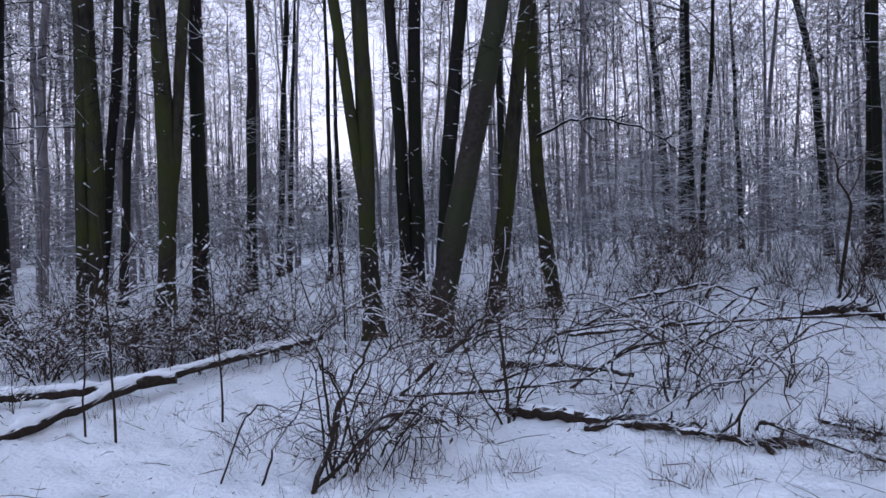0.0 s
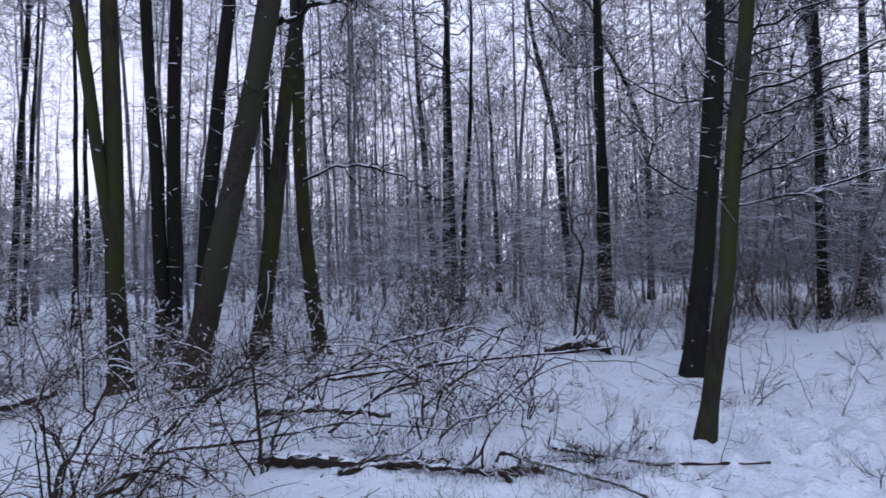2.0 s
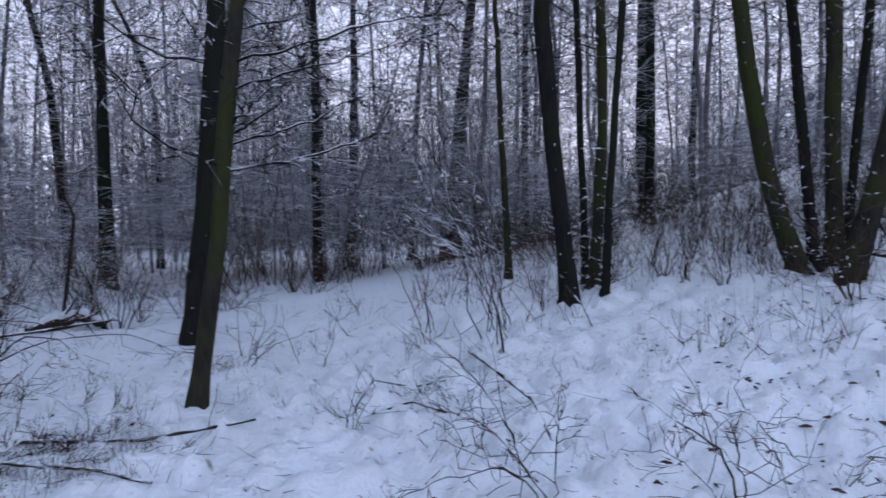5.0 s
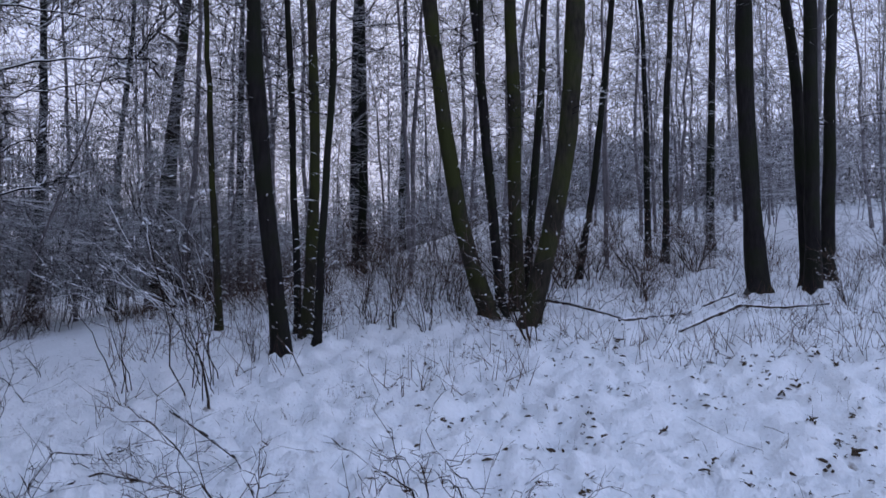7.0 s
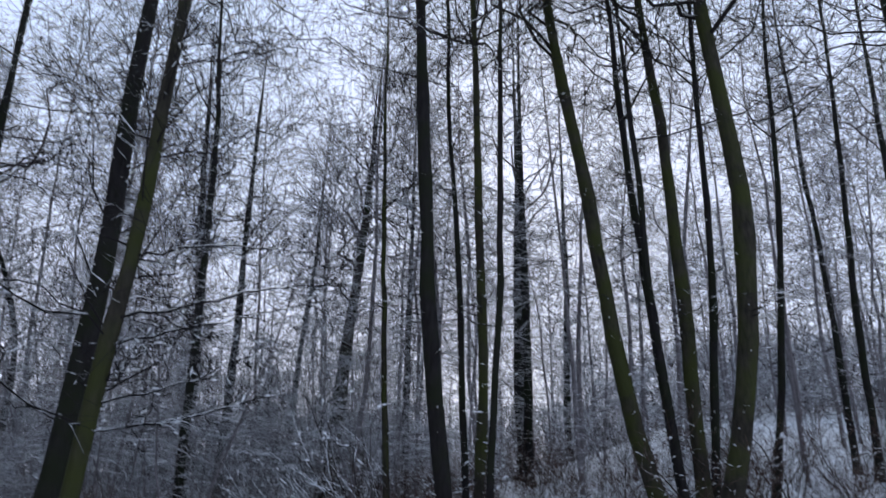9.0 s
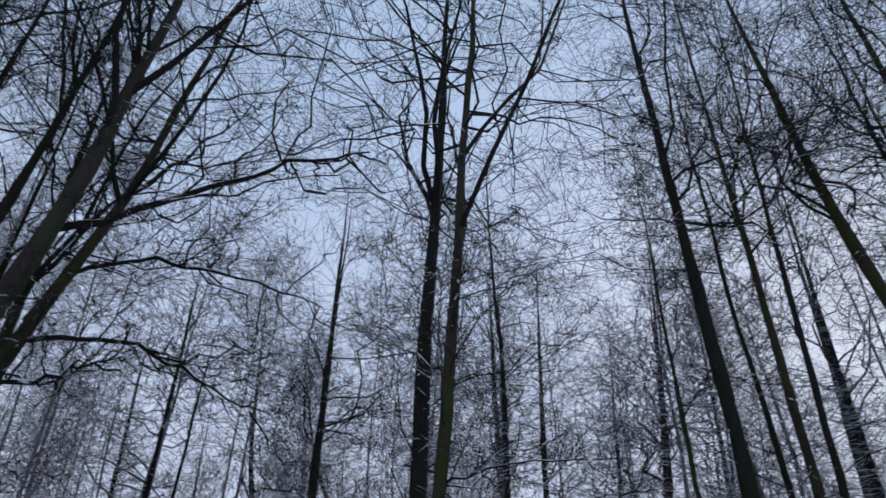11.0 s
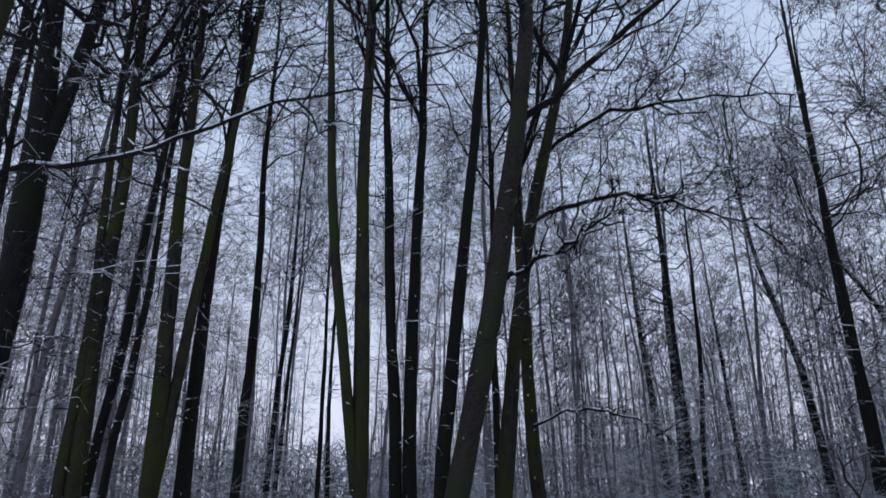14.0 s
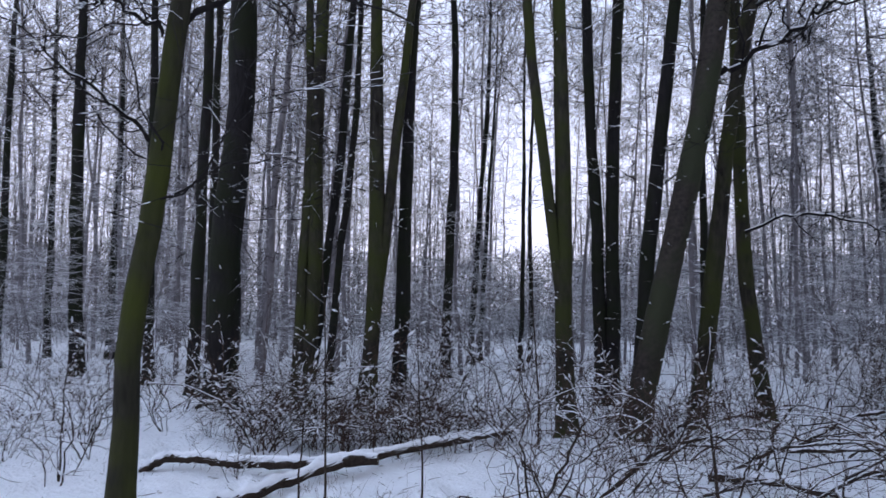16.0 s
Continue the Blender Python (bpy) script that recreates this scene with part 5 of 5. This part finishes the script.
# the brushwood between the trees and the clearing
layout = np.random.default_rng(59)
WORDS = ("thin dead branch tangled in brushwood on the snow", "crooked dead branch half sunk in the snow", "bare bent branch lying in the brush")
for i in range(26):
    a, d = radians(layout.uniform(-34, 4)), layout.uniform(6.4, 12.5)
    x, y, turn, run = -d * math.sin(a), d * math.cos(a), layout.uniform(-0.7, 0.7), layout.uniform(0.9, 2.6)
    lift = layout.uniform(0.1, 0.55)
    e, f = math.cos(turn) * run / 3, math.sin(turn) * run / 3
    if x + 3 * e > 0.6 * (y + 3 * f):
        continue
    fallen("fallen_branch", WORDS[i % 3], layout.uniform(0.012, 0.028), [(x, y, 0.0), (x + e, y + f, lift * 0.8), (x + 2 * e, y + 2 * f + 0.1, lift), (x + 3 * e, y + 3 * f, lift * layout.uniform(0.1, 0.9))], snow=i % 5 == 0, stubs=5, seed=60 + i, taper=0.35)


def arching_brush(seed, stems, reach, height, r=0.006, twigs=3, snowy=0.35, label="long arching bramble shoots crossing over the snow", shaky=0.02):
    """Long thin shoots that rise, bow over and come down again."""
    rng = np.random.default_rng(seed)
    root = new("brushwood")
    tagged(root, label, "brushwood")
    wood, snow = Tubes(), Tubes()
    for i in range(stems):
        a, far, top = rng.uniform(0, 6.3), reach * rng.uniform(0.45, 1.1), height * rng.uniform(0.35, 1.1)
        u = np.linspace(0, 1, 11)
        side = rng.normal(0, 0.22) * far
        ends = rng.choice((0.0, 0.3, 0.75))
        z = top * (np.sin(np.pi * np.minimum(u * (0.62 + 0.3 * (1 - ends)), 0.97)) ** 0.8)
        p = np.stack([math.cos(a) * far * u - math.sin(a) * side * u ** 2, math.sin(a) * far * u + math.cos(a) * side * u ** 2, z], 1)
        p[:, :2] += rng.normal(0, 0.16, 2)
        p[1:] += np.cumsum(rng.normal(0, shaky, (10, 3)), axis=0)
        p[0, 2] = -0.05
        p[1:, 2] = np.maximum(p[1:, 2], 0.01)
        rr = r * rng.uniform(0.55, 1.35)
        stem = Tubes()
        stem.add(p[None], (rr * np.linspace(1, 0.35, 11))[None], 4)
        part("stem", stem.mesh("stem", BRAMBLE, True), root)
        branching(rng, wood, snow, p[None], np.array([rr]), twigs + 2, twigs, 0.3, 0.0026, 0.3, 0.03, 5, wavy=0.9, longest=0.3, bent=True)
        if rng.random() < snowy:
            snow.add((p + (0, 0, rr * 0.9))[None, 2:8], (rr * rng.uniform(0.5, 1.1, 6))[None], 4)
    tagged(part("crown", wood.mesh("crown", BRAMBLE), root, "fine bare twigs"), kind="stuff")
    if snow.v:
        tagged(part("snow", snow.mesh("snow", SNOW, True), root, "small pads of snow on the shoots"), kind="stuff")
    return root


brush = [arching_brush(150 + i, n, w, h, r, 2) for i, (n, w, h, r) in enumerate(((7, 1.3, 0.8, 0.007), (6, 1.7, 0.6, 0.009), (8, 1.1, 1.0, 0.006), (5, 1.9, 0.9, 0.010), (9, 0.9, 0.5, 0.005)))]
for i in range(40):
    if i < 15:
        a, d = radians(layout.uniform(-33, 4)), layout.uniform(6.3, 12.5)
    else:
        a, d = radians(layout.uniform(-4, 46)), layout.uniform(8.0, 13.0)
    place(brush[i] if i < 5 else copy_thing(brush[i % 5], pose(0, 0, 0)), -d * math.sin(a), d * math.cos(a), layout.uniform(0, 360), layout.uniform(0.75, 1.2))
crossing_bush(115, (
    (0.008, (3.86, 1.64, -0.03), (3.93, 1.93, 0.24), (3.98, 2.11, 0.33), (3.92, 2.43, 0.41)),
    (0.009, (3.86, 1.64, -0.03), (4.1, 2.02, 0.17), (4.35, 2.23, 0.28), (4.5, 2.61, 0.53), (4.65, 2.96, 0.65)),
    (0.006, (3.88, 1.66, -0.03), (4.09, 1.75, 0.25), (4.28, 1.82, 0.53)),
    (0.009, (3.86, 1.66, -0.03), (3.75, 1.84, 0.22), (3.52, 2.08, 0.2), (3.29, 2.28, 0.1))), "low bare shrub with thin brown branches spread over the snow", 8, 2)
crossing_bush(116, (
    (0.008, (4.12, 0.74, -0.03), (4.47, 0.91, 0.26), (4.66, 1.2, 0.33), (4.82, 1.58, 0.47)),
    (0.007, (4.12, 0.76, -0.03), (4.27, 0.99, 0.2), (4.31, 1.2, 0.26), (4.33, 1.46, 0.23)),
    (0.006, (4.14, 0.74, -0.03), (4.51, 0.85, 0.29), (4.76, 1.09, 0.38)),
    (0.007, (4.2, 0.5, -0.03), (4.55, 0.66, 0.28), (4.71, 0.89, 0.34)),
    (0.007, (4.2, 0.48, -0.03), (4.64, 0.54, 0.2), (4.87, 0.76, 0.29), (5.1, 0.97, 0.38))), "sparse brown shrub leaning over the trodden snow", 7, 2)
low = [arching_brush(170 + i, n, w, h, 0.0045, 2, 0.1, "thin brown shoots arching low over the snow", 0.01) for i, (n, w, h) in enumerate(((4, 0.7, 0.4), (4, 0.6, 0.35)))]
for i, (x, y, k) in enumerate(((5.0, 0.3, 0.8), (4.4, 2.3, 0.7), (5.6, 3.6, 0.8))):
    place(low[i] if i < 2 else copy_thing(low[i % 2], pose(0, 0, 0)), x, y, i * 110 + 30, k)
tall = [arching_brush(180 + i, n, w, h, 0.007, 4, 0.8, "tall bare shoots with snow ridges round the tree feet") for i, (n, w, h) in enumerate(((7, 0.8, 1.7), (8, 1.0, 1.3), (6, 0.7, 2.1)))]
for i, (x, y, k) in enumerate(((-0.6, 9.8, 1.0), (0.15, 9.7, 0.9), (0.55, 10.7, 1.0), (1.15, 11.0, 1.0), (1.75, 11.8, 1.1), (-1.4, 9.9, 0.9), (-4.9, 10.4, 1.0), (-4.2, 10.9, 1.0), (-5.6, 10.3, 0.9), (-6.6, 10.2, 1.0), (2.3, 12.1, 1.0), (-2.6, 11.2, 0.9), (-3.4, 11.8, 1.0))):
    place(tall[i] if i < 3 else copy_thing(tall[i % 3], pose(0, 0, 0)), x, y, i * 83, k)
thick = arching_brush(158, 24, 0.9, 0.6, 0.007, 4, 0.2, "dense brown brush heaped up behind a fallen log")
for i, (x, y) in enumerate(((-3.4, 7.9), (-2.9, 8.2), (-2.4, 8.7), (-3.9, 8.3), (-4.4, 7.7), (-3.6, 8.9), (-2.9, 9.2), (-4.9, 8.5), (-1.9, 9.3))):
    place(thick if i == 0 else copy_thing(thick, pose(0, 0, 0)), x, y, i * 95, 0.85 + 0.1 * (i % 4))
for i, (x, y, k) in enumerate(((-0.55, 4.75, 0.62), (-0.2, 4.9, 0.6), (0.25, 5.35, 0.7), (-0.75, 5.2, 0.65), (0.0, 5.9, 0.8), (-0.4, 6.3, 0.8), (1.0, 6.4, 0.8), (1.6, 5.9, 0.6), (2.4, 6.6, 0.8))):
    place(copy_thing(brush[(i * 2) % 5], pose(0, 0, 0)), x, y, i * 130, k)
bramble = shrub(160, 14, 0.4, 1.3, 5, 4, 0.1, "bramble", "low brown bramble growing over the rotten log", 0.0025, 0.5, 0.8, 30)
for i, (x, y) in enumerate(((1.45, 5.5), (1.75, 5.35), (2.3, 5.1), (2.75, 4.8), (3.1, 4.75))):
    place(bramble if i == 0 else copy_thing(bramble, pose(0, 0, 0)), x, y, i * 70, 0.7 + 0.12 * i)


# ---- what pokes out of the snow ----
def litter():
    rng = np.random.default_rng(91)
    t, n = Tubes(), 3200
    a, d = np.radians(rng.uniform(-120, 55, n)), 3.0 + 11 * rng.random(n) ** 1.5
    x, y = -d * np.sin(a), d * np.cos(a)
    z = np.array([ground_z(*p) for p in zip(x, y)])
    c = np.stack([x, y, z], 1)
    b = rng.uniform(0, 6.3, n)
    out = np.stack([np.cos(b), np.sin(b), rng.uniform(-0.05, 0.4, n)], 1)
    p = shoots(rng, c, out, np.zeros(n), 0.03 + 0.3 * rng.random(n) ** 4, 3, wiggle=0.4)
    t.add(p, rng.uniform(0.0015, 0.004, n)[:, None] * np.array([1, 0.8, 0.4]), 3)
    tagged(new("fallen_twigs", t.mesh("fallen_twigs", LITTER)), "small dark twigs lying on the snow", "twigs", kind="stuff")
    k, n = Tubes(), 5200
    a, d = np.radians(-118 + 64 * rng.random(n)), np.sqrt(rng.uniform(3.2 ** 2, 15 ** 2, n))
    x, y = -d * np.sin(a), d * np.cos(a)
    keep = np.array([noise.noise((u * 0.9, v * 0.9, 5)) > -0.05 for u, v in zip(x, y)])
    x, y, a = x[keep], y[keep], a[keep]
    n = len(x)
    c = np.stack([x, y, [ground_z(*p) for p in zip(x, y)]], 1)
    b = rng.uniform(0, 6.3, n)
    e = np.stack([np.cos(b), np.sin(b), np.zeros(n)], 1) * (0.007 + np.where(a < -1.25, 0.04, 0.008) * rng.random(n) ** 3)[:, None]
    k.add(np.stack([c - e, c + (0, 0, 0.006), c + e], 1), np.linalg.norm(e, axis=1)[:, None] * np.array([0.1, 0.3, 0.1]), 5)
    tagged(new("leaf_clods", k.mesh("leaf_clods", LITTER)), "dark clods of leaves showing through thin snow", "leaves", kind="stuff")
    h, n = Tubes(), 190
    a, d = np.radians(rng.uniform(-112, -74, n)), np.sqrt(rng.uniform(3.6 ** 2, 11 ** 2, n))
    x, y = -d * np.sin(a), d * np.cos(a)
    size = 0.012 + 0.035 * rng.random(n) ** 3
    own = np.repeat(np.arange(n), 7)
    m = len(own)
    fx, fy = x[own] + rng.normal(0, 0.7, m) * size[own], y[own] + rng.normal(0, 0.7, m) * size[own]
    foot = np.stack([fx, fy, np.array([ground_z(*p) for p in zip(fx, fy)]) - 0.004], 1)
    tip = foot + np.stack([rng.normal(0, 1, m), rng.normal(0, 1, m), rng.uniform(0.1, 0.9, m)], 1) * size[own][:, None]
    h.add(np.stack([foot, (foot + tip) / 2 + (0, 0, 0.004), tip], 1), size[own][:, None] * np.array([0.28, 0.3, 0.05]), 4)
    tagged(new("leaf_clumps", h.mesh("leaf_clumps", LITTER)), "dark curled clumps of leaves on the snowy slope", "leaves", kind="stuff")
    q, m = Tubes(), 9000
    a, d = np.radians(-112 + 58 * rng.random(m)), np.sqrt(rng.uniform(8.5 ** 2, 23 ** 2, m))
    x, y = -d * np.sin(a), d * np.cos(a)
    keep = np.array([noise.noise((u * 0.5, v * 0.5, 2)) + (math.hypot(u, v) - 11.5) * 0.09 > 0.0 for u, v in zip(x, y)])
    x, y = x[keep], y[keep]
    m = len(x)
    foot = np.stack([x, y, np.array([ground_z(*p) for p in zip(x, y)]) - 0.02], 1)
    tip = foot + np.stack([rng.normal(0, 0.2, m), rng.normal(0, 0.2, m), 0.1 + 0.6 * rng.random(m) ** 1.8], 1)
    q.spikes(foot, tip, rng.uniform(0.003, 0.007, m))
    tagged(new("dry_stalks", q.mesh("dry_stalks", GRASS)), "thin dry brown stalks standing out of the snow", "stalks", kind="stuff")
    g, m = Tubes(), 3200
    clump = rng.uniform(0, 1, (130, 2))
    ca, cd = np.radians(-115 + 165 * clump[:, 0]), np.sqrt(2.8 ** 2 + clump[:, 1] * (12 ** 2 - 2.8 ** 2))
    beside = [(1.3, 5.3), (1.6, 5.15), (2.0, 4.95), (2.35, 4.75), (2.7, 4.5), (2.9, 4.75), (3.3, 4.7), (3.0, 4.2), (-0.6, 4.35), (-0.2, 4.5), (0.3, 4.5), (1.5, 4.3), (-1.5, 5.3), (5.2, 6.1)]
    for i, (u, v) in enumerate(beside):
        ca[i], cd[i] = math.atan2(-u, v), math.hypot(u, v)
    own = np.where(rng.random(m) < 0.3, rng.integers(0, len(beside), m), rng.integers(0, 130, m))
    x = -cd[own] * np.sin(ca[own]) + rng.normal(0, 0.16, m)
    y = cd[own] * np.cos(ca[own]) + rng.normal(0, 0.16, m)
    z = np.array([ground_z(*p) for p in zip(x, y)])
    out = np.stack([rng.normal(0, 0.35, m), rng.normal(0, 0.35, m), np.ones(m)], 1)
    p = shoots(rng, np.stack([x, y, z - 0.01], 1), out, rng.uniform(-0.5, 0, m), rng.uniform(0.06, 0.24, m), 3)
    g.add(p, np.full((m, 1), 0.0016) * np.array([1, 0.8, 0.3]), 3)
    tagged(new("withered_grass", g.mesh("withered_grass", GRASS)), "thin tufts of withered grass in the snow", "grass", kind="stuff")


litter()
